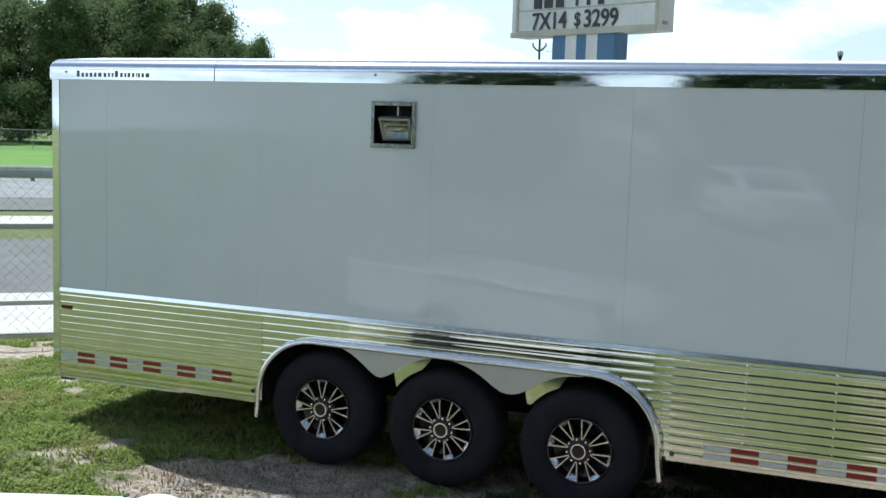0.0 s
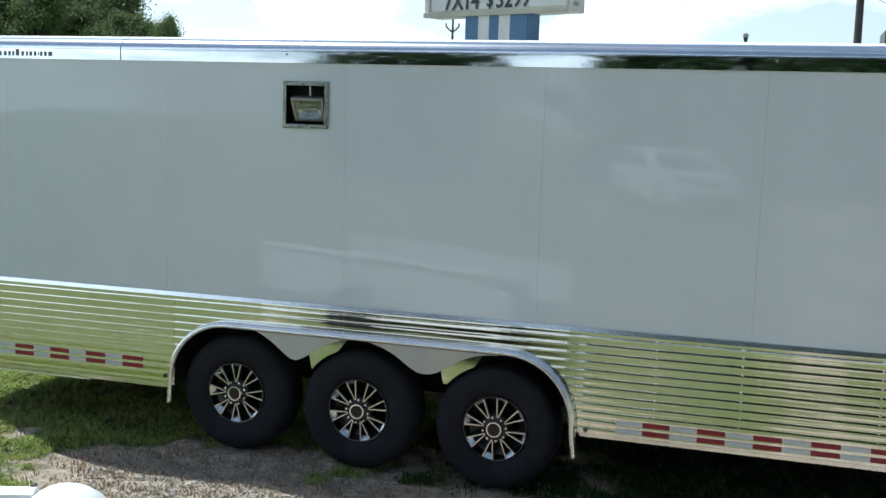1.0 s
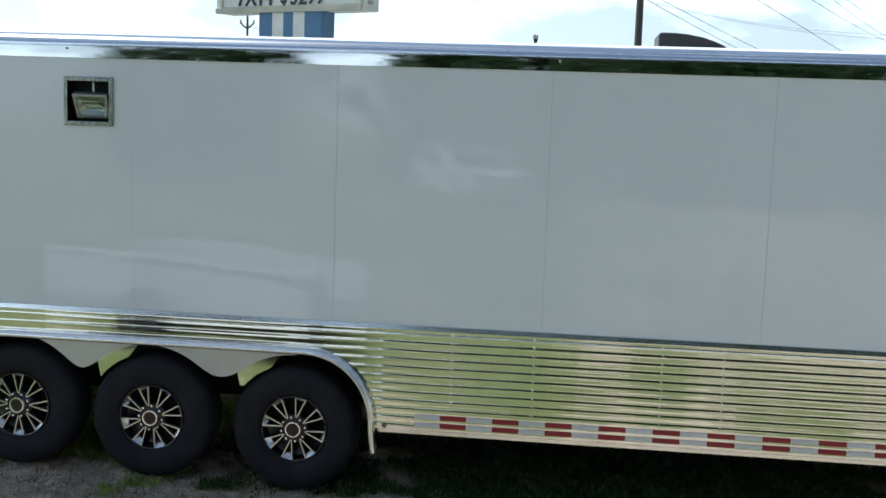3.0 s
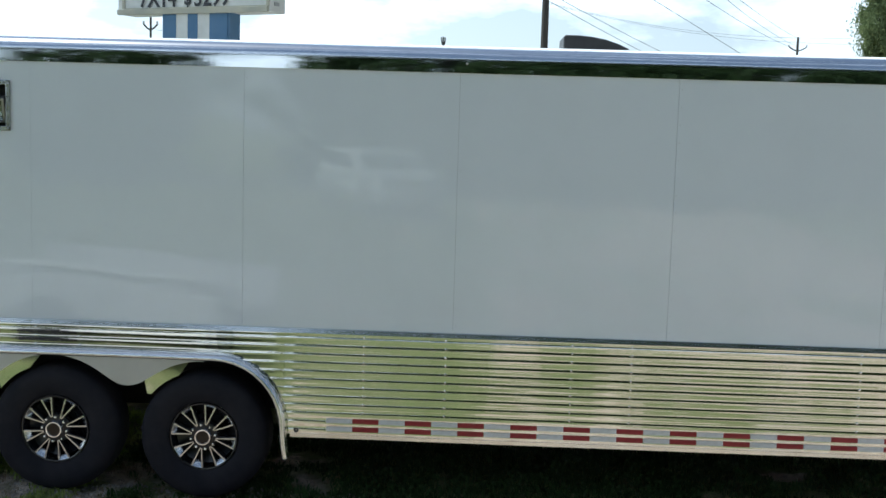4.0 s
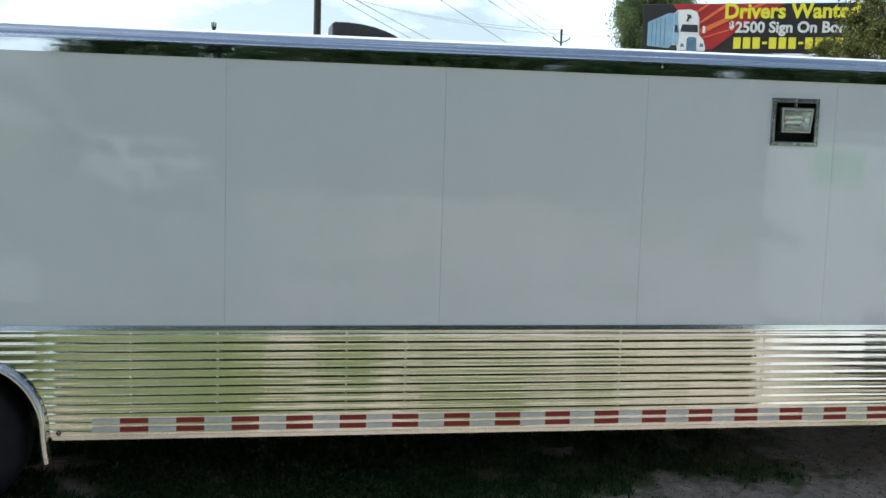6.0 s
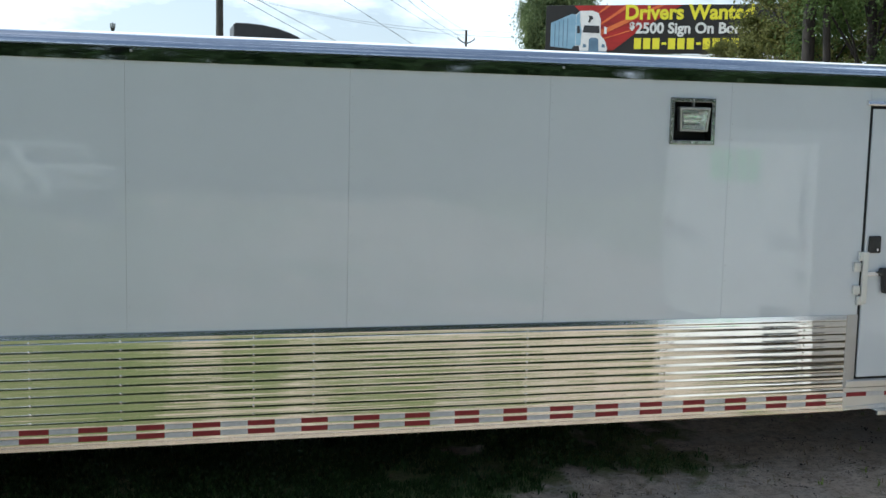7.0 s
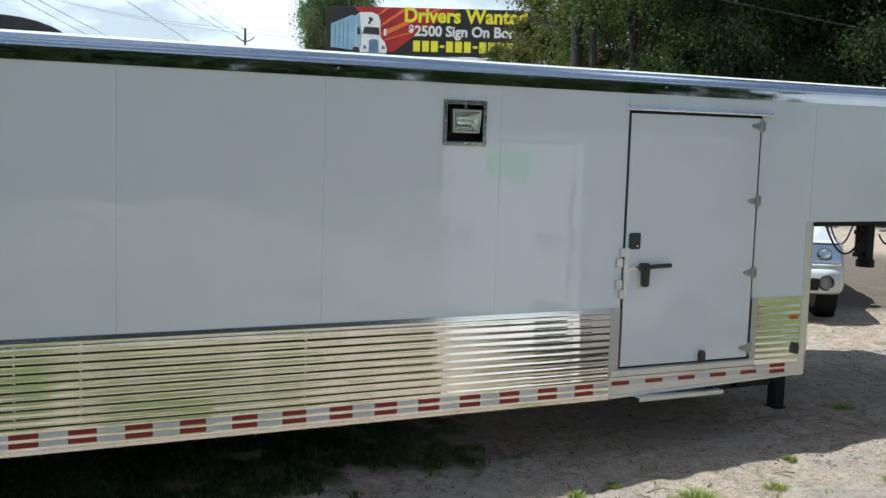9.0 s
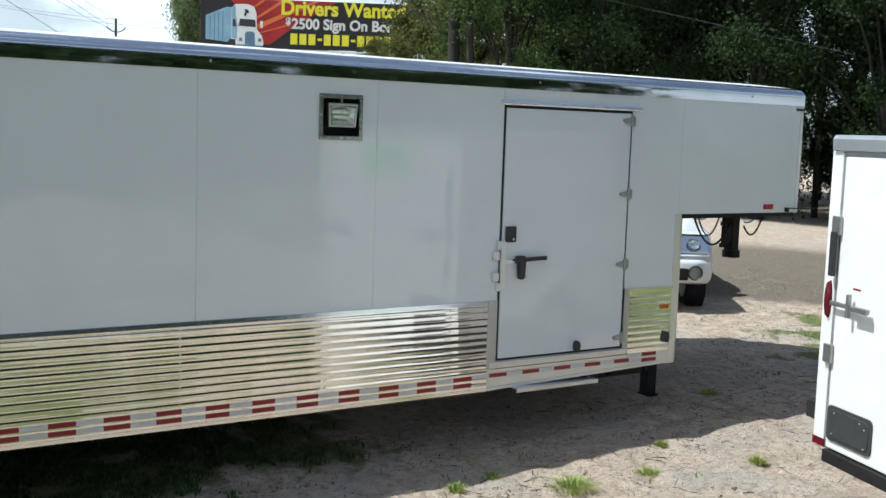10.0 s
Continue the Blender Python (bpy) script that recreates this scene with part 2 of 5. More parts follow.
M_RAIL = surface("weathered_rail", (0.36, 0.41, 0.36), (0.28, 0.33, 0.29), 3, 0.6, 0.8)
M_CONCRETE = surface("sunlit_concrete", (0.56, 0.54, 0.50), (0.46, 0.44, 0.41), 1.5, 0.8, 0.9, 0, 0.2, 30)
M_GALV = surface("galvanised_steel", (0.42, 0.43, 0.43), (0.33, 0.34, 0.34), 12, 0.4, 0.55, 0.6)
M_BOARD = surface("billboard_black", (0.010, 0.009, 0.009), (0.016, 0.013, 0.012), 0.6, 0.5)
M_BOARDRED = surface("billboard_red", (0.50, 0.02, 0.015), (0.20, 0.008, 0.006), 0.5, 0.5, None, 0, 0, 60, (0.6, 1, 2.6), 0.25, 0.75)
M_BOARDORANGE = surface("billboard_orange", (0.75, 0.22, 0.05), (0.62, 0.09, 0.03), 0.7, 0.5, None, 0, 0, 60, (0.5, 1, 3))
M_YELLOW = surface("billboard_yellow", (0.78, 0.72, 0.03), None, 2, 0.5, None, 0, 0, 60, None, 0.5, 0.9)
M_SKYBLUE = surface("billboard_truck_blue", (0.30, 0.47, 0.60), (0.22, 0.38, 0.52), 1.2, 0.5)
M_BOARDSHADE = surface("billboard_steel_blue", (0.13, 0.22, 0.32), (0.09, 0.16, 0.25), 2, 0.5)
M_CARPAINT = surface("silver_white_car_paint", (0.66, 0.68, 0.70), (0.60, 0.62, 0.64), 3, 0.12, 0.2)
M_CARGLASS = surface("dark_car_glass", (0.02, 0.025, 0.03), (0.03, 0.035, 0.04), 3, 0.04, 0.06)
M_GREEN = surface("green_window_paint", (0.06, 0.62, 0.07), (0.09, 0.68, 0.10), 10, 0.5)
M_LEAF = leaf_material("oak_leaves", (0.085, 0.130, 0.060), (0.23, 0.285, 0.125))
# two darker leaf colours, with the shade of the woods mixed into them
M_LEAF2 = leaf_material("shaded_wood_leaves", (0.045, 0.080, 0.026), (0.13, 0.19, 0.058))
M_LEAF3 = leaf_material("shade_dark_wood_leaves", (0.013, 0.029, 0.012), (0.052, 0.088, 0.029))
M_PINE = leaf_material("pine_needles", (0.06, 0.085, 0.022), (0.21, 0.20, 0.065))
M_GRASS = leaf_material("grass_blades", (0.17, 0.255, 0.048), (0.44, 0.49, 0.15), (0.48, 0.39, 0.20))
# darkened copy of the grass colour; paints in the shade under the trailer
M_SHADEGRASS = leaf_material("shade_dark_grass", (0.025, 0.055, 0.014), (0.065, 0.115, 0.03))
M_DRY = leaf_material("dry_litter", (0.16, 0.11, 0.065), (0.44, 0.35, 0.23))
M_GROUND = ground_material()


def lens_material():
    m, nt, p = node_mat("ribbed_lamp_glass")
    p.inputs["Base Color"].default_value = (0.86, 0.90, 0.87, 1)
    p.inputs["Roughness"].default_value = 0.05
    p.inputs["Transmission Weight"].default_value = 1.0
    bumped(nt, p, noise_of(nt, 60, 1), 0.4, 0.004)
    return m


M_LENS = lens_material()


# ---- builders ----
class Shape:
    """Vertices and faces of one mesh."""

    def __init__(self):
        self.v, self.f = [], []

    def add(self, verts, faces):
        n = len(self.v)
        self.v += [tuple(p) for p in verts]
        self.f += [tuple(i + n for i in f) for f in faces]
        return self

    def box(self, x0, x1, y0, y1, z0, z1):
        return self.add([(x, y, z) for x in (x0, x1) for y in (y0, y1) for z in (z0, z1)],
                        [(0, 1, 3, 2), (4, 6, 7, 5), (0, 4, 5, 1), (2, 3, 7, 6), (0, 2, 6, 4), (1, 5, 7, 3)])

    def prism(self, pts, axis, a, b):
        """A polygon in the plane across the axis, drawn out from a to b. In x: (y, z); in y: (x, z); in z: (x, y)."""
        put = {"x": lambda p, c: (c, p[0], p[1]), "y": lambda p, c: (p[0], c, p[1]), "z": lambda p, c: (p[0], p[1], c)}[axis]
        n = len(pts)
        return self.add([put(p, c) for c in (a, b) for p in pts],
                        [tuple(range(n)), tuple(range(2 * n - 1, n - 1, -1))] + [(i, i + n, (i + 1) % n + n, (i + 1) % n) for i in range(n)])

    def sheet(self, rows):
        """A grid of points, row by row."""
        h, w = len(rows), len(rows[0])
        return self.add([p for r in rows for p in r],
                        [(i * w + j, i * w + j + 1, (i + 1) * w + j + 1, (i + 1) * w + j) for i in range(h - 1) for j in range(w - 1)])

    def tube(self, path, r, n=8, taper=1.0):
        path = [Vector(p) for p in path]
        rows = []
        for i, p in enumerate(path):
            d = (path[min(i + 1, len(path) - 1)] - path[max(i - 1, 0)]).normalized()
            side = d.cross(Vector((0.13, 0.29, 1)) if abs(d.z) < 0.9 else Vector((1, 0.2, 0))).normalized()
            up = side.cross(d)
            rr = r * (1 + (taper - 1) * i / (len(path) - 1))
            rows.append([p + rr * (math.cos(a) * side + math.sin(a) * up) for a in np.linspace(0, 2 * math.pi, n, endpoint=False)])
        k = len(self.v)
        for row in rows:
            self.v += [tuple(p) for p in row]
        for i in range(len(rows) - 1):
            self.f += [(k + i * n + j, k + i * n + (j + 1) % n, k + (i + 1) * n + (j + 1) % n, k + (i + 1) * n + j) for j in range(n)]
        self.f += [tuple(k + j for j in range(n))[::-1], tuple(k + (len(rows) - 1) * n + j for j in range(n))]
        return self

    def lathe(self, profile, n=32, at=(0, 0, 0)):
        """Radius and y, turned about the y axis."""
        k, m = len(self.v), len(profile)
        for r, y in profile:
            self.v += [(at[0] + r * math.cos(a), at[1] + y, at[2] + r * math.sin(a)) for a in np.linspace(0, 2 * math.pi, n, endpoint=False)]
        self.f += [(k + i * n + j, k + (i + 1) * n + j, k + (i + 1) * n + (j + 1) % n, k + i * n + (j + 1) % n) for i in range(m - 1) for j in range(n)]
        return self

    def turned(self, m):
        self.v = [tuple(m @ Vector(p)) for p in self.v]
        return self


def mesh_of(name, shape, material, smooth=0):
    me = bpy.data.meshes.new(name)
    me.from_pydata(shape.v, [], shape.f)
    me.validate()
    bm = bmesh.new()
    bm.from_mesh(me)
    bmesh.ops.recalc_face_normals(bm, faces=bm.faces)
    bm.to_mesh(me)
    bm.free()
    me.materials.append(material)
    if smooth:
        me.shade_smooth()
        me.set_sharp_from_angle(angle=radians(smooth))
    return me


def part(name, shape, material, parent=None, label="", smooth=0, bevel=0.0):
    ob = new(name, mesh_of(name, shape, material, smooth))
    if parent:
        ob.parent = parent
    if bevel:
        b = ob.modifiers.new("bevel", "BEVEL")
        b.width, b.segments, b.limit_method = bevel, 2, "ANGLE"
    return tagged(ob, label)


def piece(name, me, parent, at, label=""):
    ob = new(name, me)
    ob.location = at
    ob.parent = parent
    return tagged(ob, label)


def thing(name, at=(0, 0, 0), label="", category="", group="", kind="", rz=0.0):
    ob = new(name)
    ob.empty_display_size = 0.2
    ob.matrix_basis = pose(*at, 0, 0, rz)
    return tagged(ob, label, category, group, kind)


def lettering(name, text, size, material, parent, at, rz=0.0, squeeze=1.0, bold=0.0, align="LEFT", label=""):
    cu = bpy.data.curves.new(name, "FONT")
    cu.body, cu.size, cu.extrude, cu.offset, cu.align_x, cu.resolution_u = text, size, 0.004, bold, align, 4
    cu.materials.append(material)
    ob = new(name, cu)
    ob.parent = parent
    ob.matrix_basis = pose(*at, 90, 0, rz) @ Matrix.Diagonal((squeeze, 1, 1, 1))
    return tagged(ob, label)

# ---- ground ----
def step(a, b, v):
    u = min(1.0, max(0.0, (v - a) / (b - a)))
    return u * u * (3 - 2 * u)


def lump(x, y, s, seed=0.0):
    return noise.noise(Vector((x * s + seed, y * s - seed, seed * 0.37)))


def turf_at(x, y):
    """How much grass stands at a spot, 0 to 1."""
    g = 0.60 - 0.25 * step(-0.5, 2.0, x) - 0.28 * step(3.4, 5.2, x) + 0.26 * step(-1.8, -4.2, x) * step(-1.6, -1.0, y)
    g -= 0.72 * step(0.25, -0.3, y) * step(-2.1, -1.4, y) * step(-3.9, -3.1, x)                    # bare strip along the wheels
    path = step(0.35, 0.0, abs((y - 0.55) + 0.42 * (x + 4.3))) * step(-6.2, -5.2, x) * step(-2.6, -3.2, x)
    g -= 0.38 * path
    g += (0.36 * step(1.4, 0.0, x) + 0.10 * step(1.0, 2.0, x) + 0.8 * step(8.3, 9.2, x)) * step(-1.3, -2.1, y)
    g -= 0.30 * step(6.8, 7.8, x) * step(-2.0, -1.0, y) * step(40.0, 26.0, x)
    g += 0.9 * step(5, 12, math.hypot(x + 9, y - 7) if x < -5 else 0)
    g += 0.9 * step(-0.4, 0.4, x) * step(4.8, 2.0, x) * step(-1.0, -0.5, y) * step(3.0, 2.4, y)                # weeds in the shade
    g -= 0.5 * step(4.6, 5.4, x) * step(9.3, 8.7, x) * step(-0.7, -0.3, y) * step(2.2, 1.5, y)                   # bare sand under the front
    g += 0.75 * lump(x, y, 0.8, 3.1) + 0.62 * lump(x, y, 2.3, 8.7) + 0.40 * lump(x, y, 5.2, 2.2)
    for px, py, r in ((11.5, 2.3, 0.5), (10.3, 3.0, 0.35), (9.7, 1.05, 0.5), (10.5, 1.6, 0.5), (-3.7, 0.5, 0.7)):
        g += (0.95 if px < 0 else 0.55) * math.exp(-((x - px) ** 2 + (y - py) ** 2) / (r * r))
    for px, py, r in ((-3.50, -0.55, 0.34), (-3.10, -0.45, 0.38), (-5.10, 0.60, 0.16), (-3.95, -0.25, 0.20)):
        g -= 0.42 * math.exp(-((x - px) ** 2 + (y - py) ** 2) / (r * r))
    d = (x - 0.645) * -0.678 + (y + 6.092) * 0.735
    g -= 0.75 * step(9.7, 10.4, d + 0.7 * lump(x, y, 1.1, 4.0)) * step(11.8, 11.4, d)                           # trodden soil along the fence
    return min(1.0, max(0.0, g))


def gravel_at(x, y):
    """The dark lot in front of the gooseneck."""
    d = (x - 0.8) * 0.83 + (y + 6.0) * 0.56
    return step(14.4, 15.4, d + 0.9 * lump(x, y, 0.5, 5)) * step(23.0, 21.5, d + lump(x, y, 0.3, 2)) * step(2, 5, x)


def height_at(x, y):
    near = step(40, 12, math.hypot(x, y))
    lot = step(11.9, 10.6, (x - 0.645) * -0.678 + (y + 6.092) * 0.735)          # falls to the level of the roads at the fence
    h = 0.03 * step(-0.8, -2.6, x) + 0.065 * step(-2.9, -4.5, x) + 0.10 * step(4.6, 9.2, x) * step(60, 25, x)
    h += near * (0.018 * lump(x, y, 1.1, 1.3) + 0.026 * lump(x, y, 4.0, 4.4) + 0.022 * lump(x, y, 8.0, 6.1))
    return h * lot - 0.012 - 0.008 * (1 - lot) * step(5, -5, x)


def make_ground():
    def axis(lo, hi, fine, far):
        mid = list(np.arange(lo, hi, fine))
        out, s = [], fine
        v = hi
        while v < far:
            out.append(v)
            s *= 1.22
            v += s
        low, s, v = [], fine, lo - fine
        while v > -far:
            low.append(v)
            s *= 1.22
            v -= s
        return low[::-1] + mid + out
    xs, ys = axis(-7.5, 14.0, 0.07, 900), axis(-5.6, 6.5, 0.07, 900)
    me = bpy.data.meshes.new("ground")
    w = len(xs)
    me.from_pydata([(x, y, height_at(x, y)) for y in ys for x in xs], [],
                   [(i * w + j, i * w + j + 1, (i + 1) * w + j + 1, (i + 1) * w + j) for i in range(len(ys) - 1) for j in range(w - 1)])
    for key, fn in (("turf", turf_at), ("gravel", gravel_at)):
        a = me.attributes.new(key, "FLOAT", "POINT")
        a.data.foreach_set("value", [fn(x, y) for y in ys for x in xs])
    me.materials.append(M_GROUND)
    me.shade_smooth()
    return tagged(new("ground", me), "sandy lot with patchy grass, weeds and a gravel yard", "ground", kind="structure")


make_ground()


def scatter(name, n, box, keep, size, width, material, label, seed, category="grass"):
    """Bent single blades on the ground, where keep(x, y) lets them stand."""
    rng = np.random.default_rng(seed)
    vs, fs = [], []
    while n > 0:
        x, y = rng.uniform(box[0], box[1]), rng.uniform(box[2], box[3])
        n -= 1
        if rng.random() > keep(x, y):
            continue
        z = height_at(x, y)
        for _ in range(3):
            a, h, w = rng.uniform(0, 6.28), size * rng.uniform(0.4, 1.25), width * rng.uniform(0.6, 1.3)
            lean = rng.uniform(0.25, 1.3) * h
            px, py = x + rng.normal(0, 0.015), y + rng.normal(0, 0.015)
            c, s = math.cos(a), math.sin(a)
            k = len(vs)
            vs += [(px - s * w / 2, py + c * w / 2, z - 0.005), (px + s * w / 2, py - c * w / 2, z - 0.005),
                   (px + c * lean * 0.4 + s * w * 0.55, py + s * lean * 0.4 - c * w * 0.55, z + h * 0.7),
                   (px + c * lean * 0.4 - s * w * 0.55, py + s * lean * 0.4 + c * w * 0.55, z + h * 0.7),
                   (px + c * lean, py + s * lean, z + h * 0.85)]
            fs += [(k, k + 1, k + 2, k + 3), (k + 3, k + 2, k + 4)]
    me = bpy.data.meshes.new(name)
    me.from_pydata(vs, [], fs)
    me.materials.append(material)
    return tagged(new(name, me), label, category, kind="stuff")


def turf_keep(x, y):
    return step(0.45, 0.80, turf_at(x, y) + 0.45 * lump(x, y, 4.5, 9.0))


scatter("grass", 60000, (-7.4, -1.6, -1.7, 4.2), turf_keep, 0.034, 0.009, M_GRASS, "short green weedy grass on the lot", 3)
scatter("leafy_weeds", 14000, (-7.2, -2.2, -1.5, 3.4), lambda x, y: turf_keep(x, y) * step(0.0, 0.35, lump(x, y, 3.1, 5.5) + 0.12) * (1 - step(-5.0, -4.6, x) * step(-0.3, 0.1, y)), 0.045, 0.012, M_GRASS, "leafy yellow-green weeds standing in the turf", 13)
# blades under the trailer carry the shade in their darker green
scatter("shaded_grass", 26000, (-1.6, 4.4, -1.1, 1.7), lambda x, y: turf_keep(x, y) * (0.25 + 0.75 * step(4.2, 2.0, x)), 0.038, 0.009, M_SHADEGRASS, "short grass under the long trailer, its colour darkened for the shade", 4)
scatter("sparse_grass", 11000, (4.5, 14.0, -1.4, 4.4), lambda x, y: 0.02 + 0.5 * step(0.35, 0.8, turf_at(x, y)), 0.04, 0.008, M_GRASS, "sparse grass on grey sand", 5)
scatter("grit", 9000, (-3.2, 0.3, -1.2, 0.25), lambda x, y: 0.75 * step(0.1, 0.5, lump(x, y, 1.4, 7.0) + 0.4), 0.008, 0.013, M_PEBBLE, "pale grit on the sand beside the wheels", 8, "grit")
scatter("dark_litter", 16000, (3.0, 12.5, -2.2, 3.2), lambda x, y: 0.35 * step(0.0, 0.4, lump(x, y, 1.7, 2.5) + 0.1), 0.006, 0.011, M_BARK, "dark bark and leaf scraps on grey sand", 9, "litter")
scatter("dry_litter", 22000, (-4.4, 12.0, -1.9, 0.6), lambda x, y: (0.55 * step(0.6, 0.2, turf_at(x, y)) * step(7.0, 2.0, x) + 0.08) * (1 - 0.8 * step(0.0, 1.0, x)),
        0.030, 0.006, M_DRY, "dry leaves and straw litter on sand", 6, "litter")


def twigs(n, box, seed):
    rng = np.random.default_rng(seed)
    s = Shape()
    for _ in range(n):
        x, y, a, ln = rng.uniform(box[0], box[1]), rng.uniform(box[2], box[3]), rng.uniform(0, 6.28), rng.uniform(0.03, 0.15)
        pts = []
        for k in range(4):
            px, py = x + ln * k / 3 * math.cos(a) + rng.normal(0, 0.008), y + ln * k / 3 * math.sin(a) + rng.normal(0, 0.008)
            pts.append((px, py, height_at(px, py) + 0.004))
        s.tube(pts, rng.uniform(0.0015, 0.0038), 4, 0.5)
    ob = part("twigs", s, M_WOODPOLE)
    return tagged(ob, "thin dark twigs strewn over grey sand", "twigs", kind="stuff")


twigs(240, (4.4, 10.5, -2.4, 0.6), 61)


def grass_tuft(x, y, r, h, n, seed):
    rng = np.random.default_rng(seed)
    s = Shape()
    for _ in range(n):
        a, d = rng.uniform(0, 6.28), r * math.sqrt(rng.random())
        bx, by, up, w = 0.7 * d * math.cos(a), 0.7 * d * math.sin(a), h * rng.uniform(0.3, 1.1) * (1.15 - 0.6 * d / r), rng.uniform(0.002, 0.0045)
        t = a + rng.normal(0, 0.5)
        out = rng.uniform(0.5, 1.0) * (0.35 * h + 0.8 * d)
        lx, ly = out * math.cos(t), out * math.sin(t)
        c, q = math.cos(t + 1.57) * w, math.sin(t + 1.57) * w
        s.add([(bx - c, by - q, -0.01), (bx + c, by + q, -0.01), (bx + lx * 0.35 + c * 0.8, by + ly * 0.35 + q * 0.8, up * 0.65),
               (bx + lx * 0.35 - c * 0.8, by + ly * 0.35 - q * 0.8, up * 0.65), (bx + lx, by + ly, up * 0.9)], [(0, 1, 2, 3), (3, 2, 4)])
    ob = part("grass_tuft", s, M_GRASS)
    ob.location = (x, y, height_at(x, y))
    return tagged(ob, "tuft of green grass growing in grey sand", "grass tuft", "grass tufts")


for n, (x, y, r, h) in enumerate([(5.08, -1.00, 0.15, 0.10), (5.73, -1.00, 0.09, 0.05), (6.45, -1.28, 0.07, 0.06), (4.78, -0.56, 0.05, 0.04), (4.42, -0.68, 0.06, 0.07),
                                  (7.6, 0.25, 0.10, 0.07), (6.2, -0.62, 0.05, 0.05)]):
    grass_tuft(x, y, r, h, int(60 + 1400 * r), 40 + n)


# ---- road beyond the fence: strips that run across the view to the rear ----
ROAD_U, ROAD_N, ROAD_O = Vector((0.735, 0.678, 0)), Vector((-0.678, 0.735, 0)), Vector((0.645, -6.092, 0))


def strip(name, d0, d1, z0, z1, material, label, category, s0=-70.0, s1=45.0):
    s = Shape()
    pts = [ROAD_O + ROAD_N * d + ROAD_U * q for q, d in ((s0, d0), (s1, d0), (s1, d1), (s0, d1))]
    s.prism([(p.x, p.y) for p in pts], "z", z0, z1)
    ob = part(name, s, material)
    return tagged(ob, label, category, kind="structure")


strip("pavement", 11.6, 13.45, -0.1, 0.06, M_CONCRETE, "pale concrete footpath along the road", "pavement")
strip("kerb", 13.60, 14.25, -0.1, 0.09, M_CONCRETE, "pale concrete kerb of the road", "kerb")
strip("road", 14.4, 21.6, -0.1, 0.02, M_ASPHALT, "grey asphalt carriageway", "road")
strip("kerb_far", 24.2, 26.3, -0.1, 0.08, M_CONCRETE, "pale concrete kerb and gutter across the road", "kerb")
strip("road_far", 28.9, 33.4, -0.1, 0.02, M_ASPHALT, "grey asphalt carriageway of the far side", "road")
strip("grass_verge", 46.5, 150.0, -0.1, 0.04, M_LUSH, "lush mown grass verge before the far fence", "grass")
strip("road_shoulder", 33.4, 44.8, -0.1, 0.03, M_OLDROAD, "bleached asphalt lanes of the far carriageway", "road")


def chain_link(name, d, s0, s1, top, pitch, label, wire=0.0022):
    """A chain-link fence: posts, rails and woven wire."""
    o = ROAD_O + ROAD_N * d
    f = thing(name, (*o.xy, 0), label, "fence", rz=math.degrees(math.atan2(ROAD_U.y, ROAD_U.x)))
    n = int((s1 - s0) / 3.0)
    post = mesh_of("post", Shape().tube([(0, 0, 0), (0, 0, top + 0.06)], 0.03, 8), M_GALV, 40)
    for i in range(n + 1):
        piece("post", post, f, (s0 + i * 3.0, 0, 0))
    part("top_rail", Shape().tube([(s0, 0, top), (s1, 0, top)], 0.021, 8), M_GALV, f, smooth=40)
    part("bottom_rail", Shape().tube([(s0, 0, 0.09), (s1, 0, 0.09)], 0.012, 6), M_GALV, f, smooth=40)
    w = Shape()
    length = s1 - s0
    k = int(length / pitch)
    for i in range(-int(top / pitch), k):
        for sgn in (1, -1):
            x0 = s0 + i * pitch if sgn > 0 else s0 + i * pitch + top
            a, b = (x0, 0.0), (x0 + sgn * top, top)
            w.add([(a[0] - wire, 0.002 * sgn, a[1]), (a[0] + wire, 0.002 * sgn, a[1]), (b[0] + wire, 0.002 * sgn, b[1]), (b[0] - wire, 0.002 * sgn, b[1])], [(0, 1, 2, 3)])
    ob = part("wire_mesh", w, M_GALV, f, "woven galvanised wire mesh")
    ob["kind"] = "stuff"
    return f


chain_link("chain_link_fence", 11.45, -13.0, 2.0, 1.75, 0.105, "galvanised chain-link fence along the footpath", 0.0019)
chain_link("far_chain_link_fence", 92.0, -54.0, 30.0, 1.62, 0.26, "tall chain-link fence before dark trees", 0.010)


def guard_rail():
    o = ROAD_O + ROAD_N * 43.0
    g = thing("guard_rail", (*o.xy, 0), "grey-green steel guard rail beside the far lanes", "guard rail", rz=math.degrees(math.atan2(ROAD_U.y, ROAD_U.x)))
    part("rail", Shape().prism([(-0.04, 0.15), (0.04, 0.19), (-0.02, 0.28), (0.04, 0.37), (-0.04, 0.43), (-0.08, 0.28)], "x", -50, 30), M_RAIL, g)
    me = mesh_of("post", Shape().box(-0.07, 0.07, 0.0, 0.12, 0, 0.42), M_RAIL)
    for i in range(40):
        piece("post", me, g, (-50 + 2 * i, 0.04, 0))


guard_rail()

# ---- the long gooseneck trailer ----
REAR, FRONT, NOSE = -4.79, 6.86, 8.25           # ends of the box and of the neck
Z_BOT, Z_SKIRT, Z_PANEL, Z_TRIM, Z_TOP = 0.396, 1.012, 1.036, 2.509, 2.660
Z_NECK, WIDE = 1.62, 2.55
HUBS = [(-2.590, 0.411), (-1.747, 0.387), (-0.870, 0.375)]
TYRE = 0.378
trailer = thing("gooseneck_trailer", (0, 0, 0), "long white enclosed gooseneck trailer with polished ribbed skirt and three axles", "trailer")

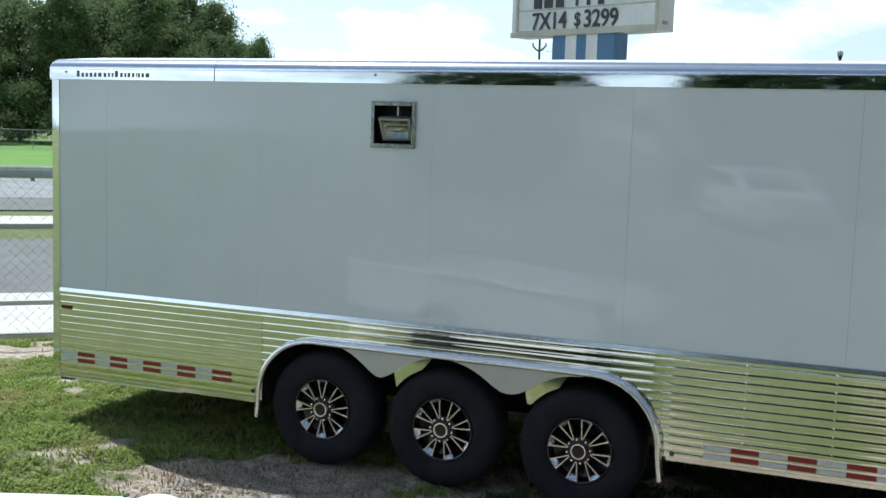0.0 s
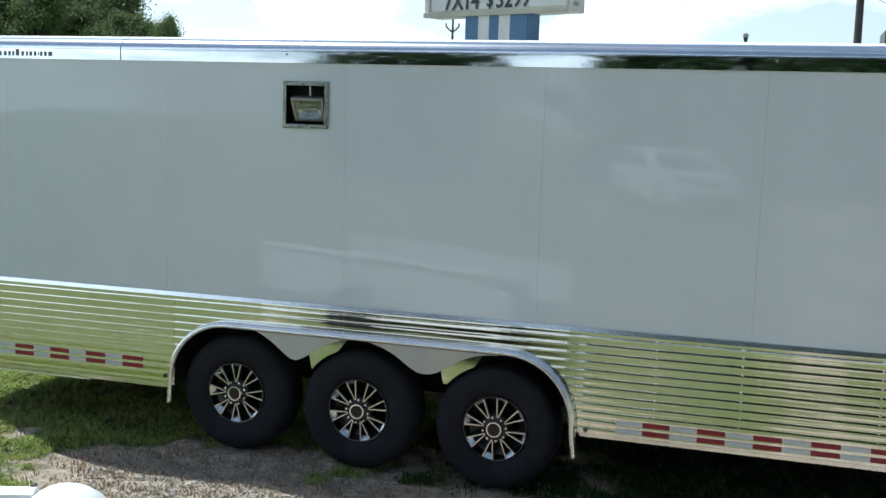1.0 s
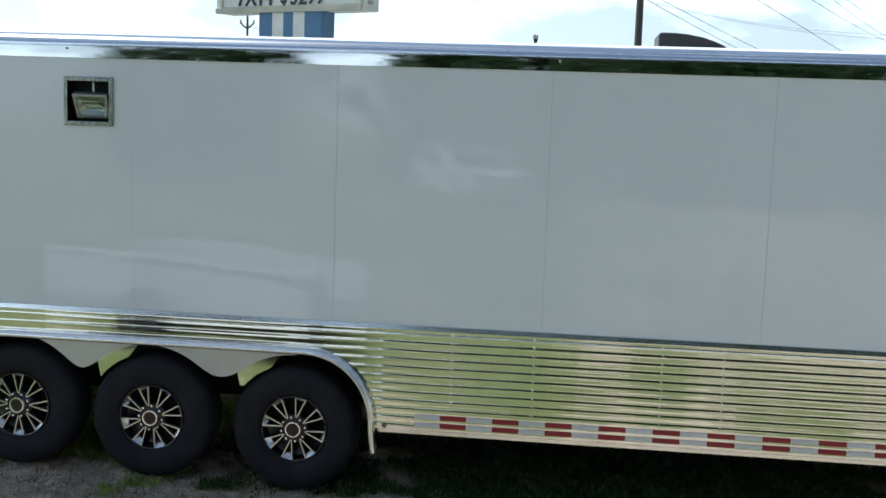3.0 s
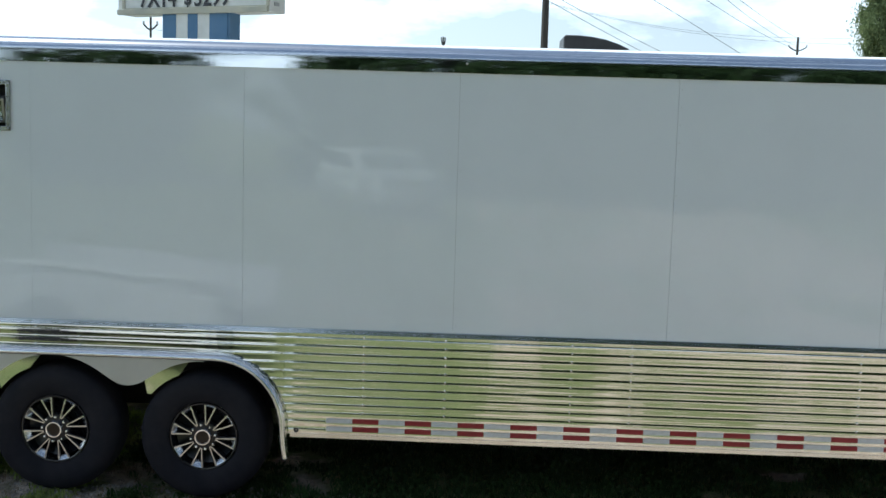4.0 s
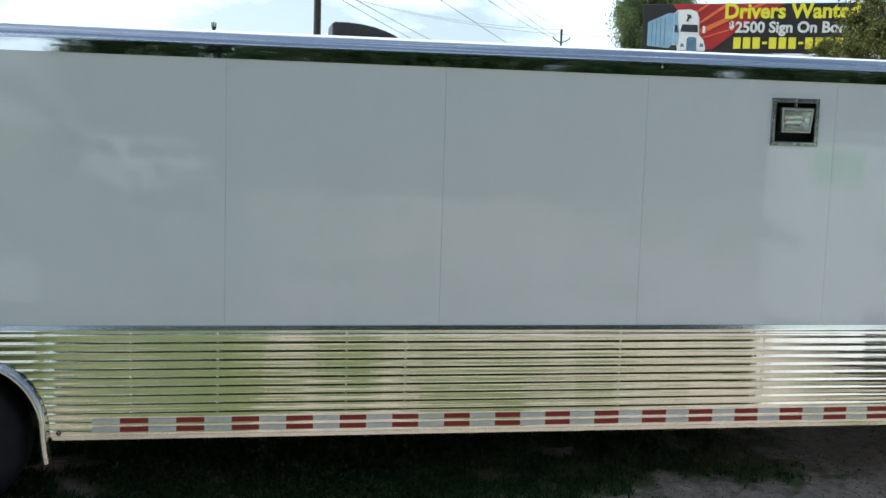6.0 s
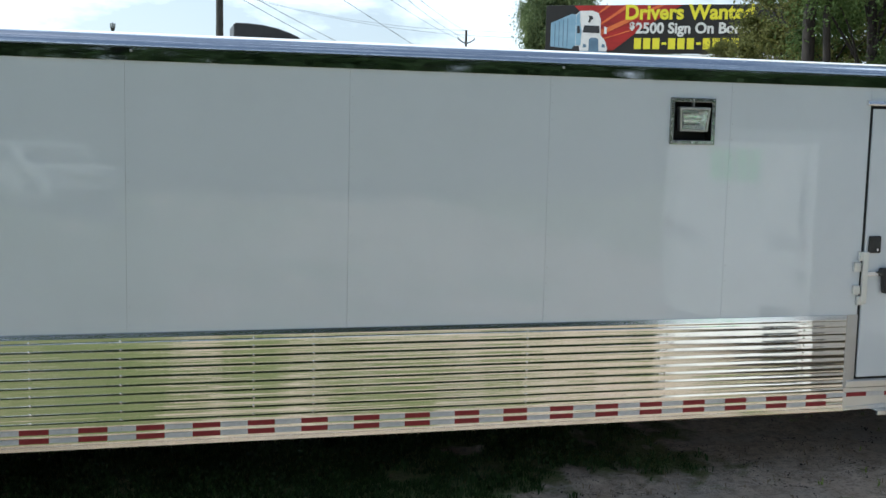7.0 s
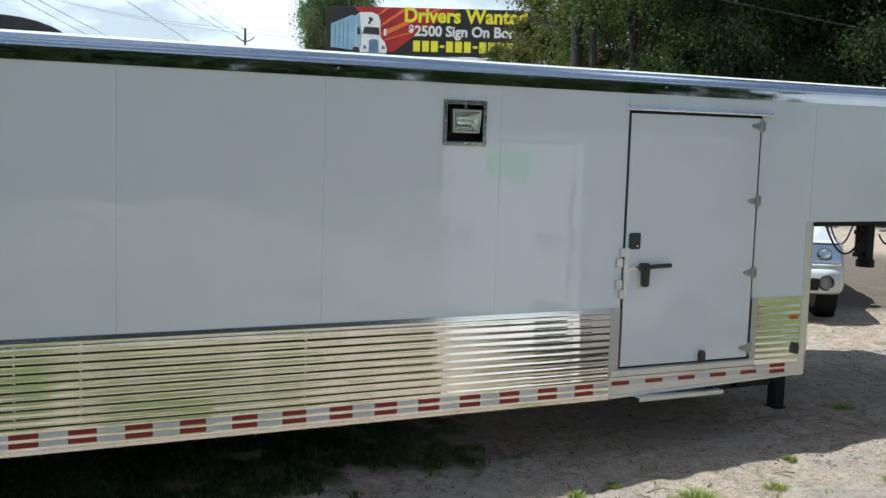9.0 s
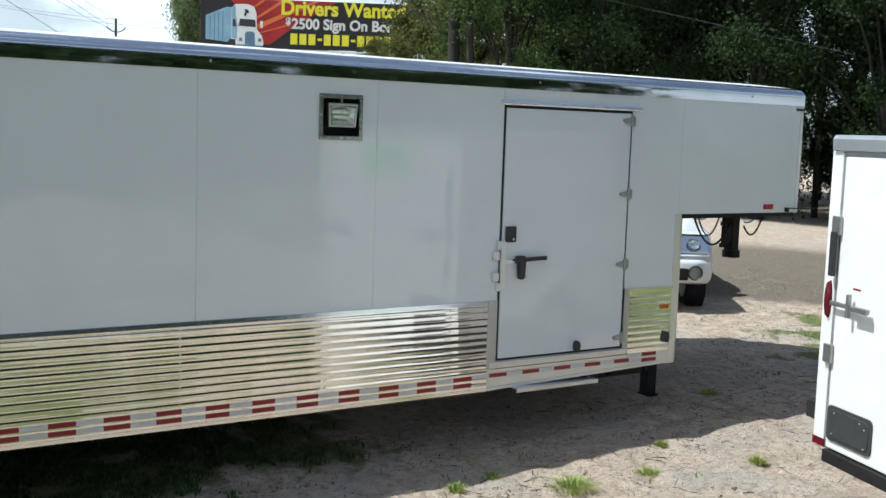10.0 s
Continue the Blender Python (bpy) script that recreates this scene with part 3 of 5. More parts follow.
# core box behind the cladding, with the wheel well cut out of it
core = Shape()
core.prism([(REAR + 0.02, 0.50), (-3.10, 0.50), (-3.10, 0.98), (-0.33, 0.98), (-0.33, 0.50), (FRONT - 0.01, 0.50), (FRONT - 0.01, 2.60), (REAR + 0.02, 2.60)],
           "y", 0.11, WIDE - 0.01)
part("body", core, M_WHITE, trailer, "white body box")
well = Shape().prism([(-3.12, 0.03), (-3.09, 0.03), (-3.09, 0.62), (-0.34, 0.62), (-0.34, 0.03), (-0.31, 0.03), (-0.31, 0.66), (-3.12, 0.66)], "z", 0.40, 0.98)
part("wheel_well", well, M_WELL, trailer)
for y, a, b in ((0.10, REAR + 0.1, -3.14), (0.10, -0.30, FRONT - 0.2), (0.75, REAR + 0.1, FRONT - 0.2), (1.75, REAR + 0.1, FRONT - 0.2), (2.40, REAR + 0.1, FRONT - 0.2)):
    part("chassis_rail", Shape().box(a, b, y, y + 0.06, 0.36, 0.50), M_BLACK, trailer, "black steel chassis rail")
for i in range(18):
    part("crossmember", Shape().box(-0.2 + 0.405 * i, -0.15 + 0.405 * i, 0.10, 2.45, 0.37, 0.47), M_BLACK, trailer, "black steel crossmember")
# unseen black sheets, added to stop the white body bouncing light into the shade
part("added_underfloor", Shape().box(REAR + 0.03, -3.13, 0.02, WIDE - 0.02, 0.47, 0.495), M_BLACK, trailer)
part("added_underfloor", Shape().box(-0.32, FRONT - 0.03, 0.02, WIDE - 0.02, 0.47, 0.495), M_BLACK, trailer)
part("axle", Shape().tube([(HUBS[1][0], 0.2, 0.38), (HUBS[1][0], 2.35, 0.38)], 0.05), M_BLACK, trailer)
part("rear_sill", Shape().box(REAR + 0.03, -3.7, 0.03, 0.07, 0.375, 0.43), M_BRUSHED, trailer)
part("stabiliser_foot", Shape().box(REAR + 0.02, REAR + 0.13, 0.06, 0.16, 0.35, 0.42), M_PLASTIC, trailer)

# white wall panels, four feet wide, 2 mm joints
SEAMS = [REAR + 0.075, -4.31, -3.09, -1.868, -0.648, 0.565, 1.780, 2.975, 4.165, 5.158]
LIGHTS, LW, LH, LZ = (-2.283, 3.750), 0.302, 0.284, 2.120     # openings of the flood lights
for a, b in zip(SEAMS, SEAMS[1:]):
    gap = 0.0007 if a > -0.8 else 0.0004
    a, b, lo, hi = a + gap, b - gap, Z_PANEL - 0.02, Z_TRIM + 0.03
    s = Shape()
    cut = [q + 0.01 for q in LIGHTS if a < q < b]
    if cut:
        c, d, e, f = cut[0], cut[0] + LW - 0.02, LZ + 0.01, LZ + LH - 0.01
        ring = [(a, lo), (b, lo), (b, hi), (a, hi), (c, e), (d, e), (d, f), (c, f)]
        faces = []
        for k in range(4):
            m = (k + 1) % 4
            faces += [(k, m, 4 + m, 4 + k), (8 + k, 12 + k, 12 + m, 8 + m), (k, 8 + k, 8 + m, m), (4 + k, 4 + m, 12 + m, 12 + k)]
        s.add([(px, y, pz) for y in (0.0, 0.014) for px, pz in ring], faces)
    else:
        s.box(a, b, 0.0, 0.014, lo, hi)
    part("side_panel", s, M_PANEL, trailer)
part("side_panel", Shape().prism([(5.159, 2.400), (6.3365, 2.400), (6.3365, 1.055), (FRONT, 1.055), (FRONT, Z_TRIM + 0.03), (5.159, Z_TRIM + 0.03)], "y", 0.0, 0.014), M_PANEL, trailer)
part("neck_panel", Shape().prism([(FRONT + 0.002, Z_NECK), (NOSE - 0.045, Z_NECK), (NOSE - 0.045, 2.53), (FRONT + 0.002, 2.53)], "y", 0.0, 0.014), M_PANEL, trailer)
for x in SEAMS[1:-1]:
    part("joint_backing", Shape().box(x - 0.02, x + 0.02, 0.0142, 0.018, 1.05, 2.5), M_JOINT, trailer)
for x in SEAMS[4:9]:
    rv = Shape()
    for z in np.arange(1.08, 2.5, 0.098):
        rv.lathe([(0.0027, 0.001), (0.0022, -0.0012), (0.0005, -0.002)], 6, (x + 0.014, 0.0, z))
    part("rivet_row", rv, M_STEEL, trailer)["kind"] = "stuff"

# rolled top trim: a flat band, a quarter round, then the roof
prof = [(0.010, Z_TRIM), (-0.008, Z_TRIM), (-0.0078, Z_TRIM + 0.02), (-0.0075, Z_TRIM + 0.048), (-0.007, Z_TRIM + 0.068)]
for a in np.linspace(0, 90, 25):
    prof.append((-0.007 + 0.10 * (1 - math.cos(radians(a))), Z_TRIM + 0.072 + 0.073 * math.sin(radians(a))))
prof += [(0.16, Z_TOP - 0.004), (0.16, Z_TRIM + 0.02)]
BREAKS = [REAR + 0.01, -3.43, NOSE - 0.02]
for a, b in zip(BREAKS, BREAKS[1:]):
    band = part("top_trim", Shape().prism(prof[:5] + [(0.010, Z_TRIM + 0.068)], "x", a + 0.002, b - 0.002), M_TRIM, trailer, "polished flat band of the roof trim", smooth=25)
    part("rolled_edge", Shape().prism([(0.012, Z_TRIM + 0.0695)] + [(-0.007, Z_TRIM + 0.0695)] + prof[5:], "x", a + 0.002, b - 0.002), M_ROLL, band, "rolled aluminium edge under the roof", smooth=25)
part("trim_joint", Shape().prism([(p[0] - 0.002, p[1]) for p in prof[1:18]] + [(0.05, Z_TRIM + 0.05)], "x", -3.433, -3.427), M_JOINT, trailer)
for x0, x1 in ((REAR - 0.012, REAR + 0.012), (NOSE - 0.022, NOSE + 0.006)):
    part("trim_end_cap", Shape().prism([(p[0] + 0.006, p[1] - 0.004) for p in prof], "x", x0, x1), M_TRIM, trailer, smooth=25, bevel=0.006)
roof = Shape()
roof.sheet([[(x, y, Z_TOP - 0.006 + 0.080 * math.sin(math.pi * min(1, max(0, (y - 0.1) / (WIDE - 0.2))))) for y in np.linspace(0.10, WIDE - 0.02, 12)] for x in np.linspace(REAR, NOSE - 0.02, 4)])
part("roof", roof, M_ROOF, trailer, "white sheet roof", smooth=60)
bolts = Shape()
for x in (-4.65, -2.26, 0.60, 3.05, 5.45, 7.6):
    bolts.lathe([(0.008, 0.0), (0.007, -0.006), (0.001, -0.008)], 8, (x, -0.007, Z_TRIM + 0.052))
part("trim_bolts", bolts, M_STEEL, trailer)["kind"] = "stuff"

# corner posts
part("rear_corner_post", Shape().prism([(REAR, 0.012), (REAR + 0.012, -0.004), (REAR + 0.072, -0.004), (REAR + 0.075, 0.012)], "z", Z_BOT - 0.008, Z_TRIM - 0.002), M_TRIM, trailer, "polished aluminium corner post")
part("rear_wall", Shape().box(REAR - 0.004, REAR + 0.02, 0.014, WIDE - 0.02, Z_BOT + 0.02, 2.58), M_WHITE, trailer)
part("front_corner_post", Shape().prism([(FRONT - 0.030, -0.005), (FRONT + 0.030, -0.004), (FRONT + 0.10, 0.05), (FRONT + 0.10, 0.07), (FRONT - 0.03, 0.012)], "z", 0.445, Z_NECK + 0.004), M_BRUSHED, trailer, "brushed aluminium corner post")
part("front_wall", Shape().box(FRONT, FRONT + 0.03, 0.06, WIDE - 0.05, 0.45, Z_NECK), M_BRUSHED, trailer)
V_NOSE = [(FRONT, 0.016), (NOSE - 0.03, 0.016), (NOSE + 0.72, WIDE / 2 - 0.25), (NOSE + 0.72, WIDE / 2 + 0.25), (NOSE - 0.03, WIDE - 0.02), (FRONT, WIDE - 0.02)]
part("neck_body", Shape().prism(V_NOSE, "z", Z_NECK + 0.004, 2.60), M_WHITE, trailer, "white wedge-nosed neck")
part("neck_floor", Shape().prism(V_NOSE, "z", Z_NECK - 0.030, Z_NECK - 0.001), M_BLACK, trailer)
part("neck_roof", Shape().prism([(px - 0.02, py) for px, py in V_NOSE[1:5]], "z", 2.602, Z_TOP - 0.03), M_ROOF, trailer)
part("nose_corner_post", Shape().prism([(NOSE - 0.043, -0.004), (NOSE - 0.005, 0.0), (NOSE + 0.004, 0.02), (NOSE - 0.043, 0.02)], "z", Z_NECK - 0.004, Z_TRIM - 0.002), M_WHITE, trailer, "white corner strip")
part("nose_bracket", Shape().box(NOSE - 0.10, NOSE + 0.01, -0.012, 0.0, 2.468, 2.486), M_PLASTIC, trailer)

# ribbed skirt: bowed lands parted by narrow grimy grooves, 2 inches apart
def arch_z(x):
    """Height of the fender's upper edge."""
    if not -3.0355 < x < -0.3985:
        return 0.0
    d = -2.64 - x if x < -2.64 else max(0.0, x + 0.80)
    return 0.455 + math.sqrt(max(0.0, 0.405 ** 2 - d * d))


def ribbed(x0, x1, z_top, z_bot, beads_at, flare=0.0021, foot=0.34):
    """Lapped boards rolled into one sheet: a nearly flat land, a flared foot that looks up, and a short undercut."""
    pts = []
    stops = [q for q in beads_at if z_bot + 0.02 < q < z_top - 0.005]
    edges = [z_top] + stops + [z_bot]
    for i, (hi, lo) in enumerate(zip(edges, edges[1:])):
        last = i == len(edges) - 2
        tall = hi - lo
        for k in range(7):
            u = k / 6 * (1.0 if last else 1.0 - foot)
            pts.append((-0.0040 - 0.0004 * math.sin(math.pi * k / 6), hi - 0.0012 - (tall - 0.0012) * u))
        if not last:
            for k in range(1, 6):
                v = k / 5
                pts.append((-0.0040 - flare * v * v, hi - 0.0012 - (tall - 0.0012) * (1.0 - foot + foot * v)))
    cols = [x0, x1] if not x0 < -2 < x1 else [x0] + [-2.64 - 0.404 * math.cos(radians(a)) for a in range(8, 91, 6)] + [-0.80 + 0.404 * math.sin(radians(a)) for a in range(0, 84, 6)] + [x1]
    return Shape().sheet([[(x, y, max(zz, arch_z(x) + 0.0001 * (zz - 1))) for y, zz in pts] for x in cols])


def skirt(*args):
    part("ribbed_skirt", ribbed(*args), M_SKIRT, trailer, "polished ribbed metal sheet", smooth=30)


BEADS = [Z_SKIRT - 0.030 - 0.0490 * i for i in range(13)]
skirt(REAR + 0.075, -3.036, Z_SKIRT, Z_BOT + 0.02, BEADS, 0.00112)
skirt(-3.035, -0.399, Z_SKIRT, Z_BOT + 0.02, BEADS, 0.0016)
skirt(-0.398, 5.0905, Z_SKIRT, Z_BOT + 0.02, BEADS, 0.0026, 0.44)
skirt(6.395, FRONT - 0.032, Z_SKIRT + 0.03, 0.552, BEADS[:9])
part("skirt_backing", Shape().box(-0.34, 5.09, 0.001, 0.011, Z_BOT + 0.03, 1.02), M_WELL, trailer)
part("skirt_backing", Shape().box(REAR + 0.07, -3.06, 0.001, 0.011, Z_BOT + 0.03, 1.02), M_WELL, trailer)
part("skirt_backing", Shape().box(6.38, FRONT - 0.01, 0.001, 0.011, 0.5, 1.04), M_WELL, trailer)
part("skirt_rail", Shape().prism([(0.0, Z_SKIRT - 0.004), (-0.0125, Z_SKIRT - 0.002), (-0.0070, Z_SKIRT + 0.0245), (0.0, Z_SKIRT + 0.026)], "x", REAR + 0.075, 5.075), M_RAILTRIM, trailer, "polished rail over the ribbed skirt", smooth=50)
part("skirt_rail", Shape().prism([(0.0, 1.040), (-0.012, 1.044), (-0.012, 1.058), (0.0, 1.062)], "x", 6.375, FRONT - 0.03), M_TRIM, trailer)
for x0, x1 in ((REAR + 0.075, -3.05), (-0.36, 5.0915)):
    part("bottom_rail", Shape().prism([(0.02, Z_BOT), (-0.006, Z_BOT), (-0.007, Z_BOT + 0.022), (0.0, Z_BOT + 0.026), (0.02, Z_BOT + 0.026)], "x", x0, x1), M_LOWRAIL, trailer)
front_rail = Shape().prism([(0.02, 0.398), (-0.007, 0.398), (-0.007, 0.420), (-0.003, 0.424), (-0.003, 0.548), (0.02, 0.56)], "x", 5.092, FRONT - 0.031)
front_rail.v = [(px, py, pz + max(0.0, (px - 5.1) * 0.030) if pz < 0.5 else pz) for px, py, pz in front_rail.v]
part("bottom_rail", front_rail, M_BRUSHED, trailer)
glints = Shape()
for x in (-1.85, -1.59, -0.48, 0.06, 0.53, 1.25, 1.59, 2.88, 3.80, 4.77):
    for z in BEADS[:11]:
        if z > 0.88 or x > -0.4:
            glints.lathe([(0.008, 0.002), (0.007, -0.0035), (0.001, -0.0055)], 8, (x, -0.004, z + 0.010))
part("skirt_rivets", glints, M_CHROME, trailer, smooth=60)["kind"] = "stuff"

# reflective tape: two narrow rows, red and white by turns
T_RED = mesh_of("red_tape", Shape().box(0, 0.151, -0.0022, 0, 0, 0.027), M_RED)
T_WHITE = mesh_of("white_tape", Shape().box(0, 0.150, -0.0018, 0, 0, 0.027), M_WHITETAPE)
def tape(x, rows, pitch=0.302, red=True):
    for z in rows:
        if red:
            piece("red_tape", T_RED, trailer, (x, -0.0072, z))
        piece("white_tape", T_WHITE, trailer, (x - 0.1505, -0.0072, z))
for i in range(17):
    tape(0.0 + 0.3045 * i - 0.0011 * i * max(0, i - 9) * 0.5, (0.487, 0.439))
for i in range(5):
    tape(5.11 + 0.289 * i, (0.492,))
tape(6.545, (0.525, 0.479))
for i in range(5):
    tape(-4.556 + 0.283 * i, (0.553, 0.507))
part("red_marker", Shape().box(-4.70, -4.607, -0.012, 0.0, 0.885, 0.912), M_REDLENS, trailer, "small red marker lamp", bevel=0.003)
part("amber_marker", Shape().box(6.715, 6.80, -0.016, 0.0, 0.885, 0.918), M_AMBER, trailer, "amber side marker lamp", bevel=0.003)
part("red_neck_marker", Shape().box(7.82, 7.93, -0.014, 0.0, 1.648, 1.69), M_MARKER, trailer, "red marker lamp under the neck", bevel=0.003)
part("black_socket", Shape().prism([(6.765, 0.62), (6.80, 0.615), (6.81, 0.66), (6.80, 0.70), (6.775, 0.705), (6.76, 0.66)], "y", -0.035, 0.0), M_PLASTIC, trailer, bevel=0.004)
part("side_grommet", Shape().lathe([(0.014, 0.0), (0.014, -0.012), (0.006, -0.014), (0.005, -0.004)], 14, (-0.325, -0.004, 0.44)), M_PLASTIC, trailer)
part("side_grommet", Shape().lathe([(0.014, 0.0), (0.014, -0.012), (0.006, -0.014), (0.005, -0.004)], 14, (-3.10, -0.004, 0.475)), M_PLASTIC, trailer)

# maker's web address on the trim, unlettered
mark = thing("trim_marking", (-4.557, -0.0082, 2.528), "dark grey printed line of small writing on the polished trim", "marking")
x = 0.0
for n, w in enumerate((0.036, 0.030, 0.030, 0.032, 0.030, 0.042, 0.030, 0.026, 0.022, 0.040, 0.030, 0.022, 0.030, 0.028, 0.010, 0.026, 0.028, 0.044)):
    part("printed_bar", Shape().box(x, x + 0.62 * w, -0.0012, 0, 0.0, 0.042 if n in (0, 9) else 0.028), M_INK, mark)
    x += w + 0.0052

# fender over three wheels
def fender_path():
    p = [(-3.055, 0.318), (-3.05, 0.40)]
    p += [(-2.64 - 0.41 * math.cos(radians(a)), 0.455 + 0.412 * math.sin(radians(a))) for a in range(0, 91, 9)]
    p += [(-1.9, 0.866), (-1.3, 0.866)]
    p += [(-0.80 + 0.41 * math.sin(radians(a)), 0.452 + 0.412 * math.cos(radians(a))) for a in range(0, 91, 9)]
    return p + [(-0.385, 0.38), (-0.372, 0.282)]


fp = fender_path()
rows = []
for i, (px, pz) in enumerate(fp):
    ax, az = fp[min(i + 1, len(fp) - 1)][0] - fp[max(i - 1, 0)][0], fp[min(i + 1, len(fp) - 1)][1] - fp[max(i - 1, 0)][1]
    ln = math.hypot(ax, az)
    nx, nz = -az / ln, ax / ln
    rows.append([(px + nx * r, y, pz + nz * r) for r, y in ((0.008, 0.0), (0.010, -0.045), (0.004, -0.064), (-0.008, -0.072), (-0.020, -0.070), (-0.027, -0.060), (-0.022, -0.052), (-0.008, -0.05), (-0.004, 0.0))])
fender = part("fender", Shape().sheet(rows), M_FENDER, trailer, "polished rolled aluminium fender over three wheels", smooth=50)
lip = Shape()
xs = np.linspace(-2.60, -0.86, 60)
def lip_low(x):
    r = 0.452
    zs = []
    for hx, hz in HUBS:
        d = abs(x - hx)
        if d < r:
            zs.append(hz + math.sqrt(r * r - d * d))
    z = max(zs) if zs else 0.6
    e = 24.0
    return min(0.862, math.log(math.exp(e * z) + math.exp(e * 0.672)) / e)
lip.sheet([[(x, -0.040, lip_low(x)), (x, -0.042, max(0.864, lip_low(x) + 0.002))] for x in xs])
part("fender_valance", lip, M_VALANCE, fender, "scalloped aluminium plate between the wheels", smooth=40)
back = Shape()
back.sheet([[(x, -0.038, lip_low(x)), (x, 0.10, lip_low(x) - 0.004), (x, 0.24, lip_low(x) - 0.004)] for x in xs])
part("valance_flange", back, M_BRUSHED, fender, smooth=60)
for (ax, az), (hx, hz) in zip(HUBS, HUBS[1:]):
    dip = (ax + hx) / 2
    arc = [(hx + 0.388 * math.cos(radians(a)), hz + 0.388 * math.sin(radians(a))) for a in range(141, 110, -5)]
    part("arch_plate", Shape().prism([(dip + 0.085, 0.862), (dip + 0.088, 0.74), (dip + 0.112, 0.622)] + arc + [(hx - 0.07, 0.835), (hx - 0.03, 0.862)], "y", -0.012, -0.006), M_SKIRT, fender, "flat polished plate behind the valance")


def make_wheel(x, z):
    w = thing("wheel", (x, 0.015, z), "black trailer tyre on a black and machined alloy wheel")
    w.parent = trailer
    tp = [(0.202, 0.03), (0.205, -0.008), (0.222, -0.02), (0.26, -0.030), (0.30, -0.034), (0.335, -0.028), (0.358, -0.012), (0.370, 0.004), (0.376, 0.03), (TYRE, 0.06), (TYRE, 0.16),
          (0.370, 0.205), (0.335, 0.235), (0.26, 0.235), (0.205, 0.21)]
    part("tyre", Shape().lathe(tp, 56), M_RUBBER, w, smooth=35)
    part("rim", Shape().lathe([(0.203, -0.004), (0.198, -0.014), (0.190, -0.012), (0.186, 0.004), (0.175, 0.05), (0.12, 0.075), (0.001, 0.075)], 48), M_RIMDARK, w, smooth=40)
    for k in range(8):
        mid = math.radians(45 * k)
        for sgn in (-1, 1):
            u, side = Shape(), Shape()
            a0, a1 = mid + sgn * 0.045, mid + sgn * 0.165
            def blade(r0, r1, w0, w1):
                out = []
                for r, a, w in ((r0, a0, w0), (r1, a1, w1)):
                    for q in ((-w, w) if r == r0 else (w, -w)):
                        out.append((r * math.cos(a) - q * math.sin(a), r * math.sin(a) + q * math.cos(a)))
                return out
            u.prism(blade(0.070, 0.188, 0.0030, 0.0046), "y", -0.011, 0.0)
            part("spoke", u, M_RIMFACE, w, "machined silver spoke")
            side.prism(blade(0.06, 0.187, 0.0062, 0.0066), "y", 0.0005, 0.05)
            part("spoke_body", side, M_RIMDARK, w)
        wedge = Shape().sheet([[(r * math.cos(mid + q), y, r * math.sin(mid + q)) for q in np.linspace(-0.19, 0.19, 6)] for r, y in ((0.152, 0.022), (0.158, 0.012), (0.186, -0.009), (0.1925, -0.0125), (0.1930, -0.004))])
        part("rim_wedge", wedge, M_RIMFACE, w, "machined silver rim wedge", smooth=30)
    part("hub_disc", Shape().lathe([(0.001, -0.004), (0.082, -0.004), (0.088, 0.006), (0.09, 0.06)], 28), M_RIMDARK, w, smooth=40)
    part("hub_ring", Shape().lathe([(0.036, -0.030), (0.040, -0.038), (0.046, -0.038), (0.050, -0.028), (0.052, 0.0)], 28), M_CHROME, w, "chrome hub cap ring", smooth=40)
    part("hub_cap", Shape().lathe([(0.0005, -0.031), (0.035, -0.030), (0.038, -0.02)], 24), M_BRONZE, w, "brownish hub cap centre", smooth=40)
    for k in range(8):
        a = math.radians(45 * k + 22.5)
        part("wheel_nut", Shape().lathe([(0.009, 0.0), (0.009, -0.02), (0.006, -0.026), (0.0005, -0.027)], 8, (0.072 * math.cos(a), -0.003, 0.072 * math.sin(a))), M_CHROME, w)
    return w


first_wheel = make_wheel(*HUBS[0])
for n, (hx, hz) in enumerate(HUBS[1:]):
    copy_thing(first_wheel, pose(hx, 0.015, hz, 0, (-16, -33)[n], 0))
for hx, hz in HUBS:
    part("far_tyre", Shape().lathe([(0.2, 0), (0.36, -0.02), (0.376, 0.05), (0.376, 0.17), (0.2, 0.22)], 28, (hx, WIDE - 0.28, 0.385)), M_RUBBER, trailer)

# side door
DX0, DX1, DZ0, DZ1 = 5.160, 6.335, 0.604, 2.396
part("door_gasket", Shape().box(DX0, DX1, 0.004, 0.012, DZ0, DZ1), M_GASKET, trailer, "black door seal")
door = part("side_door", Shape().box(DX0 + 0.018, DX1 - 0.020, -0.010, 0.006, DZ0 + 0.018, DZ1 - 0.020), M_PANEL, trailer, "closed white side door", bevel=0.004)
part("door_jamb", Shape().box(5.082, DX0 - 0.002, -0.0085, 0.012, 0.552, Z_SKIRT + 0.028), M_VALANCE, trailer)
part("door_jamb", Shape().box(DX1 + 0.002, 6.392, -0.008, 0.012, 0.562, 1.062), M_VALANCE, trailer)
part("door_sill", Shape().prism([(0.0, 0.552), (-0.016, 0.556), (-0.018, 0.596), (0.0, 0.608)], "x", 5.10, 6.385), M_BRUSHED, trailer, bevel=0.002)
part("drip_rail", Shape().prism([(0.0, 2.398), (-0.026, 2.396), (-0.03, 2.404), (-0.018, 2.424), (0.0, 2.43)], "x", 5.125, 6.415), M_FENDER, trailer, "aluminium drip rail over the door")
part("key_lock", Shape().box(5.195, 5.287, -0.028, -0.010, 1.445, 1.558), M_PLASTIC, door, "black flush door lock", bevel=0.010)
part("key_slot", Shape().lathe([(0.008, -0.029), (0.008, -0.031), (0.0005, -0.031)], 10, (5.258, 0, 1.468)), M_CHROME, door)
latch = part("latch_bar", Shape().box(5.158, 5.20, -0.030, -0.011, 1.115, 1.455), M_BRUSHED, door, "upright aluminium latch bar", bevel=0.004)
